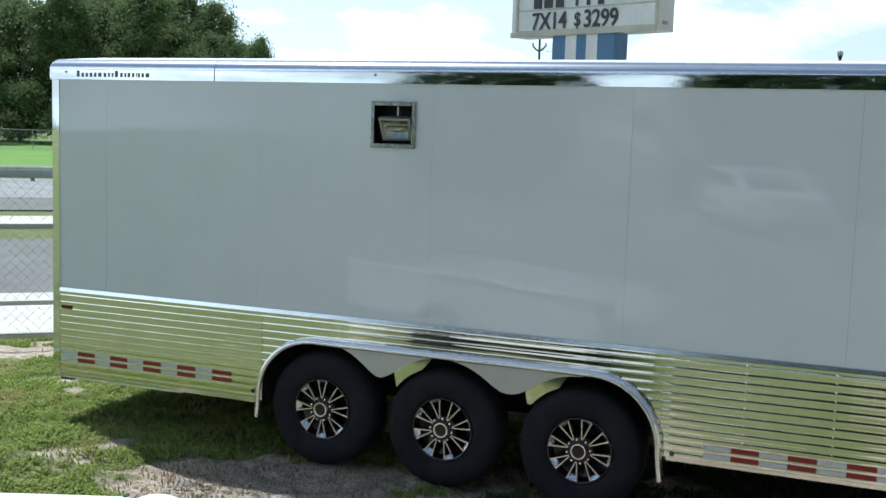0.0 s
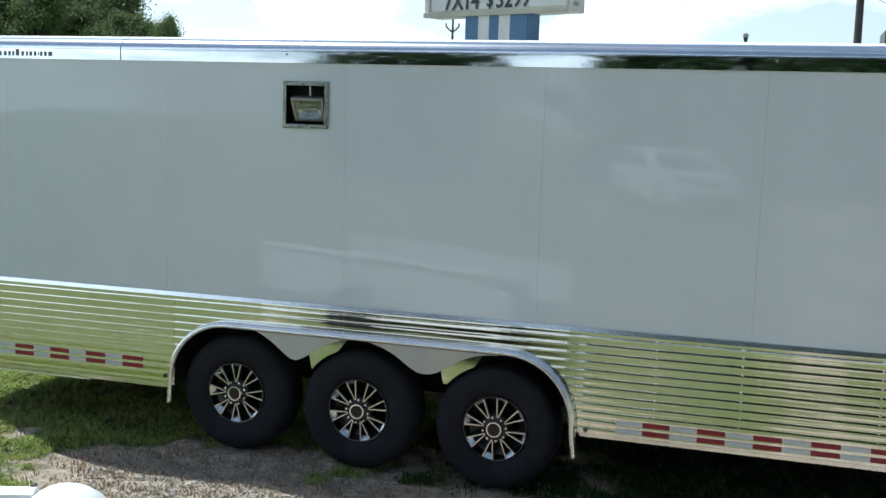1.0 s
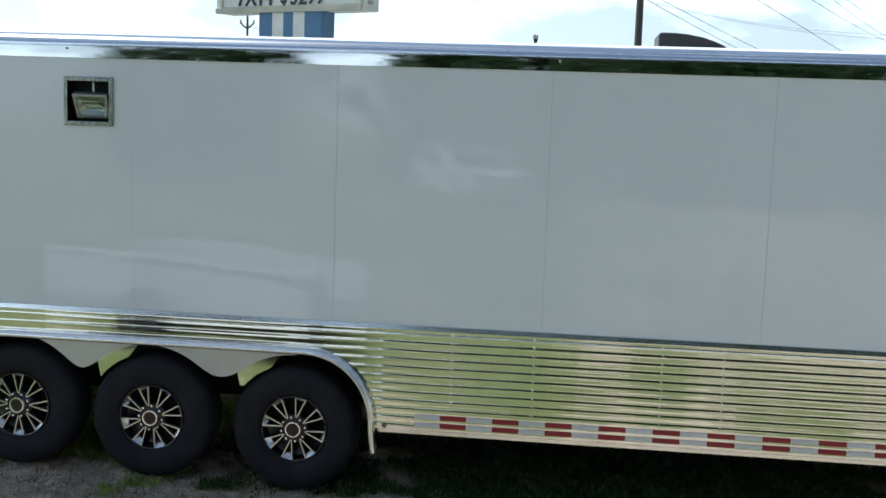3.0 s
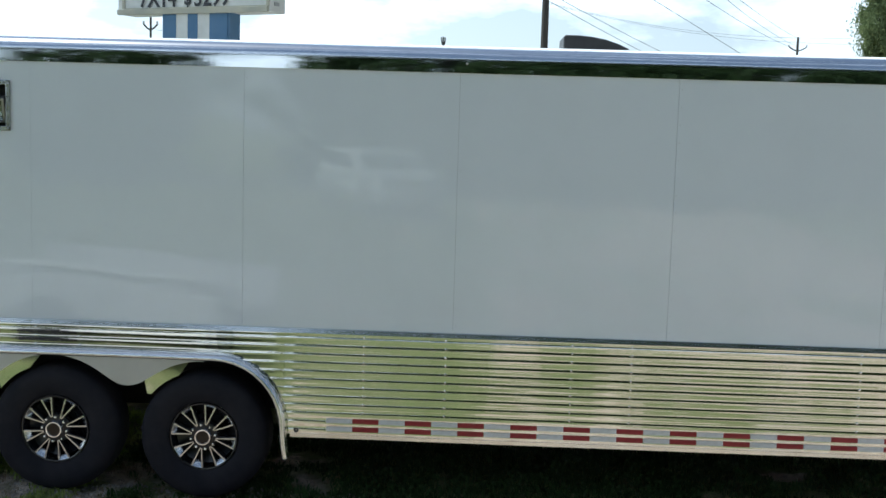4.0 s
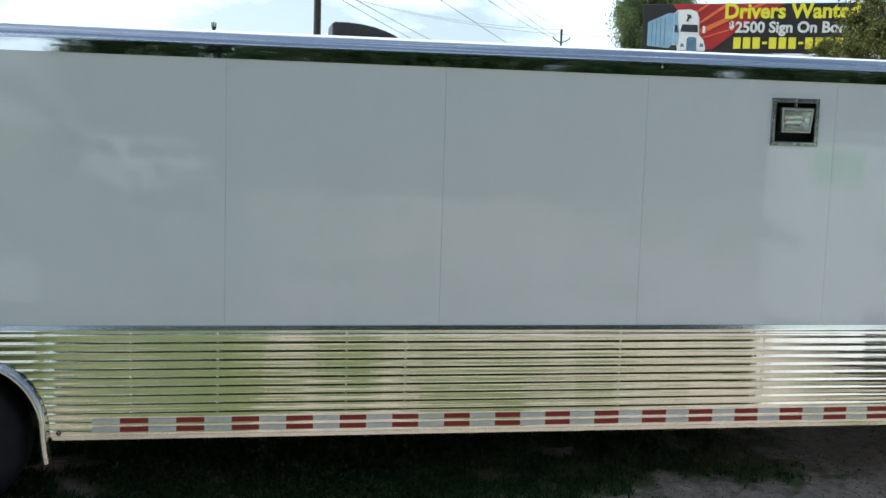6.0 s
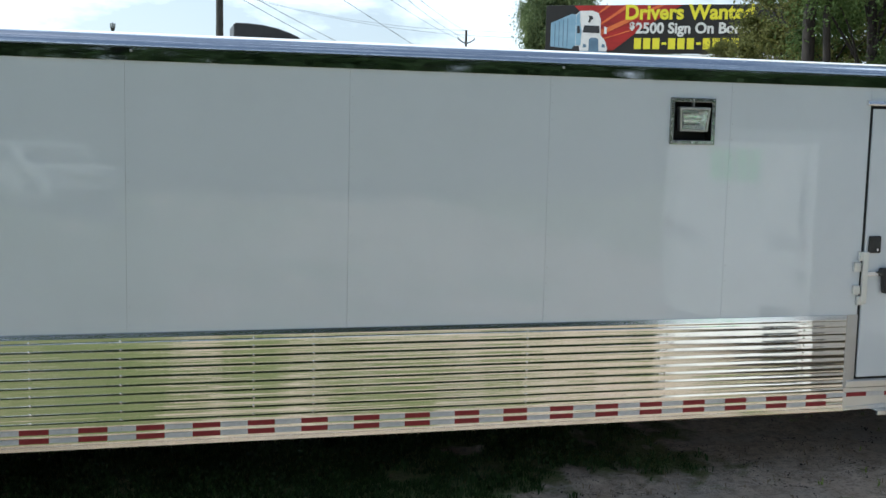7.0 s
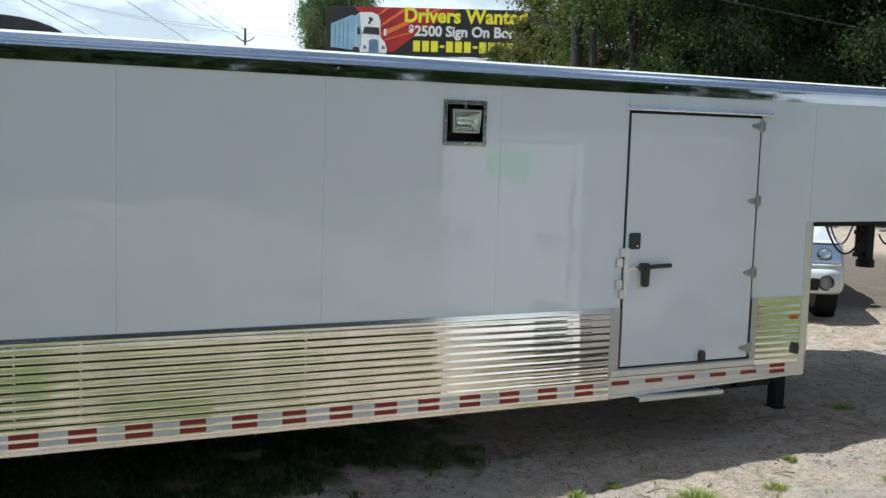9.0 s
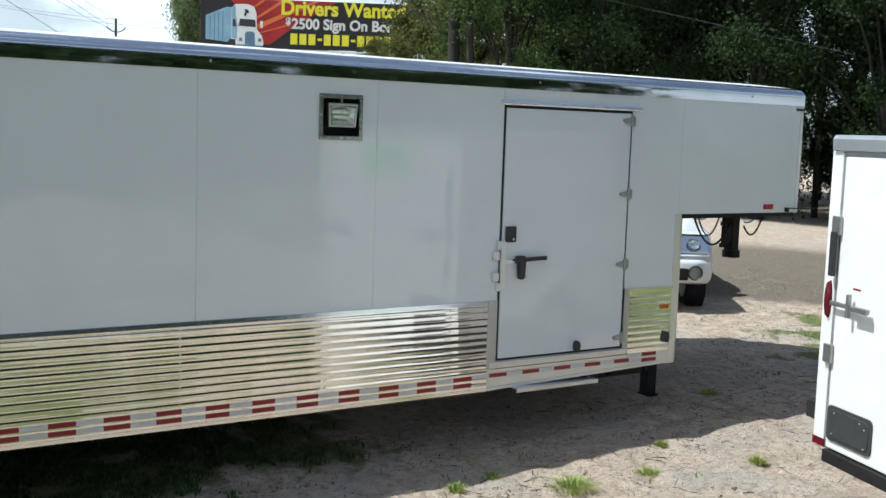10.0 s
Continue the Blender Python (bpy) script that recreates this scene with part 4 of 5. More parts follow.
for z, x in ((1.355, 5.10), (1.205, 5.10), (1.425, 5.13), (1.135, 5.135)):
    part("latch_keeper", Shape().box(x, x + 0.05, -0.026, -0.004, z - 0.03, z + 0.03), M_BRUSHED, door, "steel latch keeper", bevel=0.005)
handle = part("door_handle", Shape().prism([(5.289, 1.350), (5.352, 1.350), (5.359, 1.325), (5.353, 1.200), (5.343, 1.183), (5.313, 1.183), (5.305, 1.205), (5.301, 1.305), (5.279, 1.310), (5.279, 1.340)], "y", -0.060, -0.020), M_PLASTIC, door, "black locking door handle", bevel=0.006)
part("handle_lever", Shape().tube([(5.352, -0.052, 1.322), (5.41, -0.055, 1.327), (5.535, -0.052, 1.330)], 0.0155, 10), M_PLASTIC, handle, smooth=50)
part("handle_strap", Shape().box(5.165, 5.30, -0.026, -0.012, 1.295, 1.327), M_CHROME, handle, bevel=0.003)
part("handle_pin", Shape().lathe([(0.008, -0.078), (0.008, -0.082), (0.0005, -0.082)], 10, (5.352, 0, 1.205)), M_CHROME, handle)
for z in (2.322, 1.778, 1.252, 0.692):
    h = Shape().prism([(6.232, z - 0.004), (6.255, z - 0.016), (6.30, z - 0.022), (6.30, z + 0.024), (6.255, z + 0.014), (6.232, z + 0.010)], "y", -0.026, -0.008)
    h.tube([(6.318, -0.016, z - 0.045), (6.318, -0.016, z + 0.045)], 0.014, 10)
    h.box(6.32, 6.355, -0.018, -0.002, z - 0.035, z + 0.035)
    part("hinge", h, M_STEEL, door, "cast steel hinge", bevel=0.003)
part("door_holdback", Shape().prism([(5.852, 0.628), (5.895, 0.628), (5.898, 0.675), (5.885, 0.70), (5.86, 0.70), (5.848, 0.67)], "y", -0.05, -0.010), M_PLASTIC, door, "black door hold-back", bevel=0.006)

# folding step, landing leg, coupler
stepper = Shape().prism([(-0.075, 0.376), (-0.055, 0.372), (-0.055, 0.394), (0.14, 0.396), (0.14, 0.406), (-0.075, 0.406)], "x", 5.31, 6.06)
part("door_step", stepper, M_BRUSHED, trailer, "pull-out aluminium step under the door", bevel=0.004)
for x in (5.42, 5.98):
    part("step_bracket", Shape().box(x, x + 0.04, 0.0, 0.3, 0.404, 0.46), M_BLACK, trailer)
leg = part("landing_leg", Shape().box(7.075, 7.175, 0.46, 0.56, 0.06, 1.60), M_BLACK, trailer, "black steel landing leg", bevel=0.008)
part("leg_foot", Shape().box(7.06, 7.19, 0.445, 0.575, 0.02, 0.06), M_BLACK, leg, bevel=0.006)
cx, cy = 8.87, 1.27
neck = part("coupler_post", Shape().box(cx - 0.05, cx + 0.05, cy - 0.05, cy + 0.05, 1.12, 1.60), M_BLACK, trailer, "black gooseneck coupler post", bevel=0.008)
part("coupler_foot", Shape().tube([(cx, cy, 1.07), (cx, cy, 1.14)], 0.085, 14), M_BLACK, neck)
part("coupler_screw", Shape().tube([(cx - 0.12, cy, 1.18), (cx - 0.12, cy, 1.5)], 0.022, 8).box(cx - 0.15, cx - 0.05, cy - 0.02, cy + 0.02, 1.17, 1.21).box(cx - 0.15, cx - 0.05, cy - 0.02, cy + 0.02, 1.38, 1.42), M_BLACK, neck)
part("neck_frame", Shape().box(cx - 0.3, cx + 0.1, 0.9, 1.65, 1.50, 1.585).box(FRONT, NOSE + 0.25, 0.85, 0.95, 1.50, 1.585).box(FRONT, NOSE + 0.25, 1.6, 1.7, 1.50, 1.585), M_BLACK, trailer, "black steel neck frame")
part("jack_crank", Shape().tube([(NOSE - 0.16, -0.01, 1.655), (NOSE + 0.02, -0.012, 1.65), (NOSE + 0.2, -0.01, 1.652)], 0.005, 6).box(NOSE - 0.165, NOSE - 0.135, -0.025, 0.0, 1.625, 1.66), M_BLACK, trailer)


def hanging(a, b, sag, r, n=18):
    return [(a[0] + (b[0] - a[0]) * u, a[1] + (b[1] - a[1]) * u, a[2] + (b[2] - a[2]) * u - sag * 4 * u * (1 - u)) for u in np.linspace(0, 1, n)]


part("safety_chain", Shape().tube(hanging((8.0, 0.95, 1.52), (8.78, 1.2, 1.45), 0.26, 0), 0.010, 6), M_BLACK, trailer, "looped safety chain")
part("safety_chain", Shape().tube(hanging((8.95, 1.2, 1.38), (9.2, 1.15, 1.60), 0.18, 0), 0.010, 6), M_BLACK, trailer)
part("brake_cable", Shape().tube(hanging((7.9, 0.8, 1.54), (8.35, 0.95, 1.54), 0.20, 0), 0.007, 6), M_CABLE, trailer)
part("brake_cable", Shape().tube(hanging((8.95, 1.2, 1.42), (9.15, 1.15, 1.58), 0.06, 0), 0.007, 6), M_CABLE, trailer)


# recessed flood lights
def scene_light(x0, z0, tilt, turn, label):
    w, h, fr = 0.304, 0.284, 0.026
    s = thing("recessed_flood_light", (x0, 0, z0), label, "flood light", "flood lights on the trailer")
    s.parent = None
    f = Shape()
    ring = [(0, 0), (w, 0), (w, h), (0, h), (fr, fr), (w - fr, fr), (w - fr, h - fr), (fr, h - fr)]
    faces = []
    for k in range(4):
        n = (k + 1) % 4
        faces += [(k, n, 4 + n, 4 + k), (8 + k, 12 + k, 12 + n, 8 + n), (k, 8 + k, 8 + n, n), (4 + k, 4 + n, 12 + n, 12 + k)]
    f.add([(px, y, pz) for y in (-0.012, -0.001) for px, pz in ring], faces)
    part("frame", f, M_BEZEL, s, "dulled chrome bezel", bevel=0.003)
    pan = Shape()
    i, d = 0.012, 0.085
    pan.box(i, w - i, d, d + 0.004, i, h - i)
    pan.box(i, i + 0.003, 0.002, d, i, h - i).box(w - i - 0.003, w - i, 0.002, d, i, h - i)
    pan.box(i, w - i, 0.002, d, i, i + 0.003).box(i, w - i, 0.002, d, h - i - 0.003, h - i)
    part("recess", pan, M_BLACK, s, "dark recessed housing")
    m = pose(w / 2 + 0.012, 0.035, h / 2 + (0.016 if tilt < 10 else -0.012), tilt, 0, turn)
    outer = [(-0.104, 0.074), (0.104, 0.074), (0.096, -0.074), (-0.092, -0.074)]
    inner = [(-0.090, 0.060), (0.090, 0.060), (0.082, -0.062), (-0.078, -0.062)]
    floor = [(-0.055, 0.022), (0.055, 0.022), (0.050, -0.022), (-0.046, -0.022)]
    shell = Shape()
    rings = [[(px, y, pz) for px, pz in ring] for ring, y in ((outer, 0.0), (outer, -0.045), (inner, -0.045))]
    shell.add([p for r in rings for p in r], [(4 * k + i, 4 * k + (i + 1) % 4, 4 * k + 4 + (i + 1) % 4, 4 * k + 4 + i) for k in range(2) for i in range(4)] + [(0, 1, 2, 3)])
    body = part("lamp_body", shell.turned(m), M_STEEL, s, "aluminium lamp body", bevel=0.003)
    trough = Shape().add([(px, -0.044, pz) for px, pz in inner] + [(px, -0.006, pz) for px, pz in floor],
                         [(i, (i + 1) % 4, 4 + (i + 1) % 4, 4 + i) for i in range(4)] + [(4, 5, 6, 7)]).turned(m)
    part("reflector", trough, M_REFLECTOR, body, "bright trough reflector")
    part("bulb", Shape().tube([(-0.05, -0.02, 0.0), (0.05, -0.02, 0.0)], 0.007, 8).turned(m), M_WHITE, body)
    glass = Shape().prism([(px * 0.99, pz * 0.99) for px, pz in inner], "y", -0.0435, -0.0405).turned(m)
    part("lamp_glass", glass, M_LENS, body, "clear lamp glass").visible_shadow = False
    part("yoke", Shape().box(w / 2 + 0.012, w / 2 + 0.024, 0.02, 0.04, h * 0.66, h - 0.014), M_STEEL, s)
    sc = Shape()
    for a in (0.013, w / 2, w - 0.013):
        for c in (0.013, h - 0.013):
            sc.lathe([(0.006, -0.012), (0.005, -0.0145), (0.0005, -0.015)], 8, (a, 0, c))
    part("bezel_screws", sc, M_STEEL, s)["kind"] = "stuff"


scene_light(-2.283, 2.116, 24, 4, "chrome-framed recessed flood light tilted down, set in the white wall")
scene_light(3.750, 2.124, 6, 0, "chrome-framed recessed flood light facing out, set in the white wall")

# roof vent cover
vent = thing("roof_vent", (1.21, 1.12, 2.738), "black plastic vent cover on the trailer roof", "roof vent")
cover = [(0, 0.0), (0.0, 0.088), (0.015, 0.096), (0.10, 0.095), (0.19, 0.088), (0.28, 0.071), (0.36, 0.046), (0.42, 0.020), (0.440, 0.0)]
part("cover", Shape().prism(cover, "y", 0.0, 0.40), M_PLASTIC, vent, smooth=30, bevel=0.008)
part("flange", Shape().box(-0.02, 0.46, -0.02, 0.42, -0.012, 0.006), M_WHITE, vent)

# ---- white cargo trailer, its rear doors to the sun ----
def cargo_trailer():
    """Local x runs across the rear doors from the seen corner, local y back into the trailer."""
    wide, deep, z0, z1 = 1.80, 2.45, 0.40, 2.252
    rz = math.degrees(math.atan2(-0.957, -0.29))
    t = thing("cargo_trailer", (6.118, -1.970, 0), "white cargo trailer with closed rear doors, sunlit, black ramp pads", "trailer", rz=rz)
    # local -y would face away: the doors look along local -y after the turn, so the body lies at +y
    part("body", Shape().box(0.0, wide, 0.02, deep, z0, z1 - 0.03), M_WHITE, t, "white body", bevel=0.02)
    part("roof", Shape().box(0.005, wide + 0.01, 0.0, deep, z1 - 0.03, z1), M_ROOF, t, bevel=0.012)
    part("header", Shape().prism([(0.02, z1 - 0.085), (-0.022, z1 - 0.085), (-0.026, z1 - 0.02), (-0.01, z1 + 0.002), (0.02, z1 + 0.004)], "x", 0.018, wide + 0.012), M_BRUSHED, t, "aluminium header strip")
    part("corner_post", Shape().box(0.0, 0.10, -0.006, 0.02, z0 + 0.02, z1 - 0.088), M_WHITE, t, bevel=0.004)
    part("corner_post", Shape().box(wide - 0.10, wide, -0.006, 0.02, z0 + 0.02, z1 - 0.088), M_WHITE, t, bevel=0.004)
    for a, b in ((0.122, wide / 2 - 0.006), (wide / 2 + 0.006, wide - 0.122)):
        d = part("rear_door", Shape().box(a, b, -0.004, 0.018, z0 + 0.03, z1 - 0.12), M_WHITE, t, "white rear door", bevel=0.004)
        if a > 0.5:
            continue
        x0 = a + 0.008
        def plate(m, y):
            r = 0.035
            return Shape().prism([(cx + sx * (0.20 - m - r) + r * math.cos(k), z0 + 0.185 + sz * (0.105 - m - r) + r * math.sin(k))
                                  for cx, sx, sz, k0 in ((x0 + 0.20, 1, 1, 0), (x0 + 0.20, -1, 1, 1), (x0 + 0.20, -1, -1, 2), (x0 + 0.20, 1, -1, 3))
                                  for k in [math.pi / 2 * (k0 + q / 4) for q in range(5)]], "y", y, -0.003)
        pad = part("vent_plate", plate(0.0, -0.014), M_GREYPLASTIC, d, "black vent plate with rounded corners", bevel=0.003)
        part("vent_grille", plate(0.022, -0.019), M_GREYPLASTIC, pad, bevel=0.003)
        for k, (sx, sz) in enumerate(((0.07, 0.25), (0.30, 0.25), (0.345, 0.225), (0.055, 0.125), (0.345, 0.115))):
            part("screw", Shape().lathe([(0.006, -0.019), (0.005, -0.0215), (0.0005, -0.022)], 8, (x0 + sx, 0, z0 + sz)), M_CHROME, pad)
    part("door_seal", Shape().box(0.102, 0.120, -0.001, 0.02, z0 + 0.02, z1 - 0.10), M_GALV, t)
    part("door_seal", Shape().box(wide - 0.12, wide - 0.102, -0.001, 0.02, z0 + 0.02, z1 - 0.10), M_GALV, t)
    part("door_seal", Shape().box(0.122, wide - 0.122, -0.001, 0.019, z1 - 0.118, z1 - 0.095), M_GALV, t)
    for sx in (0.0, 1.0):
        q = lambda v: v if sx == 0 else wide - v
        for z in (1.735, 0.985):
            h = Shape()
            a, b = sorted((q(0.066), q(0.140)))
            h.box(a, b, -0.03, -0.005, z - 0.055, z + 0.055)
            part("hinge", h, M_STEEL, t, "steel hinge", bevel=0.006)
        lamp = Shape().lathe([(0.0005, -0.036), (0.5, -0.034), (0.85, -0.026), (1.0, -0.006)], 20)
        lamp.v = [(q(0.062) + x * 0.027, y, 1.30 + z * 0.115) for x, y, z in lamp.v]
        part("tail_lamp", lamp, M_REDLENS, t, "oval red tail lamp", smooth=50)
        bar = Shape()
        a, b = sorted((q(0.11), q(0.46)))
        bar.box(a, b, -0.04, -0.028, 1.272, 1.300)
        a, b = sorted((q(0.276), q(0.296)))
        bar.box(a, b, -0.055, -0.026, 1.225, 1.360)
        lb = part("bar_lock", bar, M_STEEL, t, "steel bar lock with handle", bevel=0.005)
        a, b = sorted((q(0.32), q(0.47)))
        part("lock_grip", Shape().box(a, b, -0.062, -0.04, 1.268, 1.302), M_STEEL, lb, bevel=0.006)
        a, b = sorted((q(0.005), q(0.11)))
        part("reflector", Shape().box(a, b, -0.014, -0.005, z0 + 0.025, z0 + 0.07), M_REDLENS, t, "red reflector")
    part("side_marker", Shape().box(-0.085, 0.0, -0.01, 0.08, z0 + 0.16, z0 + 0.27), M_PLASTIC, t, bevel=0.008)
    part("ramp_strap", Shape().box(0.085, 0.125, -0.05, -0.02, 1.44, 1.70), M_PLASTIC, t, bevel=0.008)
    part("sticker", Shape().box(0.27, 0.34, -0.0062, -0.005, 1.385, 1.395), M_RED, t, "small red sticker")
    part("rear_bumper", Shape().box(0.125, wide - 0.125, -0.03, 0.05, z0 - 0.055, z0 + 0.02), M_BLACK, t, "black steel rear frame", bevel=0.006)
    for x, w in ((0.62, 0.10), (0.76, 0.12), (0.95, 0.11), (1.10, 0.13)):
        part("painted_bar", Shape().box(x, x + w, -0.0072, -0.005, 1.76, 2.06), M_GREEN, t, "green painted mark")
    for y in (1.35,):
        for x in (-0.16, wide - 0.06):
            wh = part("wheel", Shape().tube([(x, y, 0.37), (x + 0.20, y, 0.37)], 0.335, 28), M_RUBBER, t, smooth=40)
            part("rim", Shape().tube([(x - 0.004, y, 0.37), (x + 0.205, y, 0.37)], 0.19, 24), M_WHITE, wh, smooth=40)
    part("fender", Shape().prism([(0.9, 0.42), (1.05, 0.72), (1.65, 0.72), (1.8, 0.42), (1.75, 0.42), (1.62, 0.69), (1.08, 0.69), (0.95, 0.42)], "x", -0.2, 0.0), M_BRUSHED, t)
    part("tongue", Shape().tube([(0.5, deep, 0.42), (wide / 2, deep + 1.1, 0.42)], 0.04, 6).tube([(wide - 0.5, deep, 0.42), (wide / 2, deep + 1.1, 0.42)], 0.04, 6).box(wide / 2 - 0.04, wide / 2 + 0.04, deep + 0.8, deep + 0.88, 0.0, 0.5), M_BLACK, t)
    return t


cargo_trailer()


# ---- low white utility trailer beside the camera ----
def utility_trailer():
    rz = 22.0
    t = thing("utility_trailer", (-1.745, -2.998, -0.025), "low white utility trailer with capped rail and rounded corner", "trailer", rz=rz)
    part("side_board", Shape().box(-3.0, -0.03, -0.05, -0.02, 0.42, 0.87), M_WHITE, t, "white side board", bevel=0.006)
    part("side_board", Shape().box(-3.0, -0.03, -1.45, -1.42, 0.42, 0.87), M_WHITE, t, bevel=0.006)
    part("top_rail", Shape().prism([(-0.07, 0.86), (-0.07, 0.895), (-0.05, 0.905), (-0.015, 0.905), (0.005, 0.89), (0.005, 0.86)], "x", -3.02, -0.01), M_WHITE, t, "white capped rail", smooth=40)
    part("floor", Shape().box(-3.0, -0.02, -1.45, -0.02, 0.38, 0.42), M_WOODPOLE, t)
    corner = Shape()
    rows = []
    for a in np.linspace(0, 180, 15):
        x, z = 0.10 - 0.155 * math.cos(radians(a)), 0.757 + 0.165 * math.sin(radians(a)) ** 0.8
        rows.append([(x, 0.02, z - 0.02), (x, -0.02, z), (x, -0.12, z + 0.012), (x, -0.24, z), (x, -0.28, z - 0.03)])
    corner.sheet(rows)
    part("corner_cap", corner, M_WHITE, t, "rounded glossy white plastic cap", smooth=60)
    part("corner_skirt", Shape().prism([(-0.055, 0.42), (0.255, 0.42), (0.255, 0.745), (-0.055, 0.745)], "y", -0.27, 0.012), M_WHITE, t, bevel=0.03)
    part("rail_clip", Shape().box(-0.031, -0.016, -0.02, 0.008, 0.890, 0.909), M_PLASTIC, t)
    for y in (0.06, -1.68):
        wh = part("wheel", Shape().tube([(-1.5, y, 0.30), (-1.5, y + 0.18, 0.30)], 0.30, 26), M_RUBBER, t, smooth=40)
    part("axle", Shape().tube([(-1.5, -1.6, 0.30), (-1.5, 0.1, 0.30)], 0.03, 8), M_BLACK, t)
    part("front_leg", Shape().box(0.10, 0.18, -0.2, -0.12, 0.0, 0.44), M_BLACK, t)


utility_trailer()


# ---- silver car behind the gooseneck ----
def parked_car():
    """Local -y is the front; x across; the seen corner is its left front."""
    t = thing("parked_car", (10.45, 4.52, 0.045), "silver-white sport utility car parked beyond the trailer", "car", rz=-34)
    hw = 0.93
    side = [(-0.95, 0.40), (-1.02, 0.50), (-1.02, 0.70), (-0.96, 0.80), (-0.80, 1.02), (-0.2, 1.10), (0.25, 1.14), (0.85, 1.66), (1.2, 1.76), (3.1, 1.76), (3.5, 1.15), (3.6, 1.0), (3.6, 0.42), (0.3, 0.34), (-0.6, 0.34)]
    part("body", Shape().prism(side, "x", -hw, hw), M_CARPAINT, t, "silver-white bodywork", bevel=0.08, smooth=35)
    part("bumper", Shape().prism([(-hw + 0.02, -0.98), (-hw + 0.2, -1.10), (hw - 0.2, -1.10), (hw - 0.02, -0.98), (hw - 0.02, -0.8), (-hw + 0.02, -0.8)], "z", 0.42, 0.70), M_CARPAINT, t, "silver bumper", bevel=0.05, smooth=40)
    part("lower_intake", Shape().box(-0.62, 0.62, -1.115, -0.95, 0.45, 0.60), M_BLACK, t, bevel=0.02)
    part("grille", Shape().box(-0.48, 0.48, -1.035, -0.93, 0.72, 0.95), M_BLACK, t, "black grille", bevel=0.02)
    for k in range(4):
        part("grille_bar", Shape().box(-0.48, 0.48, -1.045, -1.03, 0.745 + 0.055 * k, 0.765 + 0.055 * k), M_CHROME, t)
    for sx in (-1, 1):
        a, b = sorted((sx * 0.50, sx * 0.88))
        hl = part("headlamp", Shape().prism([(-1.02, 0.74), (-1.03, 0.78), (-0.93, 0.98), (-0.80, 1.0), (-0.78, 0.76)], "x", a, b), M_CHROME, t, "clear headlamp", bevel=0.03)
        part("headlamp_glass", Shape().lathe([(0.0005, -0.035), (0.05, -0.03), (0.085, -0.01), (0.09, 0.05)], 20, (sx * 0.68, -1.0, 0.86)), M_LENS, hl, smooth=60)
        fg = part("fog_lamp", Shape().lathe([(0.075, -0.02), (0.085, -0.03), (0.095, 0.0), (0.095, 0.05)], 20, (sx * 0.70, -1.095, 0.545)), M_PLASTIC, t, "round fog lamp", smooth=60)
        part("fog_glass", Shape().lathe([(0.0005, -0.015), (0.075, -0.008)], 16, (sx * 0.70, -1.095, 0.545)), M_LENS, fg)
        for y in (-0.25, 2.75):
            a, b = sorted((sx * 0.72, sx * 0.95))
            w = part("wheel", Shape().tube([(a, y, 0.36), (b, y, 0.36)], 0.36, 28), M_RUBBER, t, smooth=40)
            part("rim", Shape().tube([(a - 0.004, y, 0.36), (b + 0.004, y, 0.36)], 0.23, 20), M_GALV, w, smooth=40)
        part("mirror", Shape().box(*sorted((sx * 0.93, sx * 1.15)), 0.45, 0.6, 1.08, 1.24), M_CARPAINT, t, bevel=0.04)
    part("windscreen", Shape().add([(-0.78, 0.235, 1.15), (0.78, 0.235, 1.15), (0.70, 0.84, 1.67), (-0.70, 0.84, 1.67)], [(0, 1, 2, 3)]).add([(-0.78, 0.225, 1.15), (0.78, 0.225, 1.15), (0.70, 0.83, 1.67), (-0.70, 0.83, 1.67)], [(0, 1, 2, 3)]), M_CARGLASS, t, "dark windscreen")
    for sx in (-1, 1):
        part("side_window", Shape().prism([(0.55, 1.2), (0.95, 1.62), (3.0, 1.62), (3.3, 1.2)], "x", *sorted((sx * 0.925, sx * 0.938))), M_CARGLASS, t)

    return t


seen_car = parked_car()
copy_thing(seen_car, pose(-1.3, -20.4, 0, 0, 0, 152))


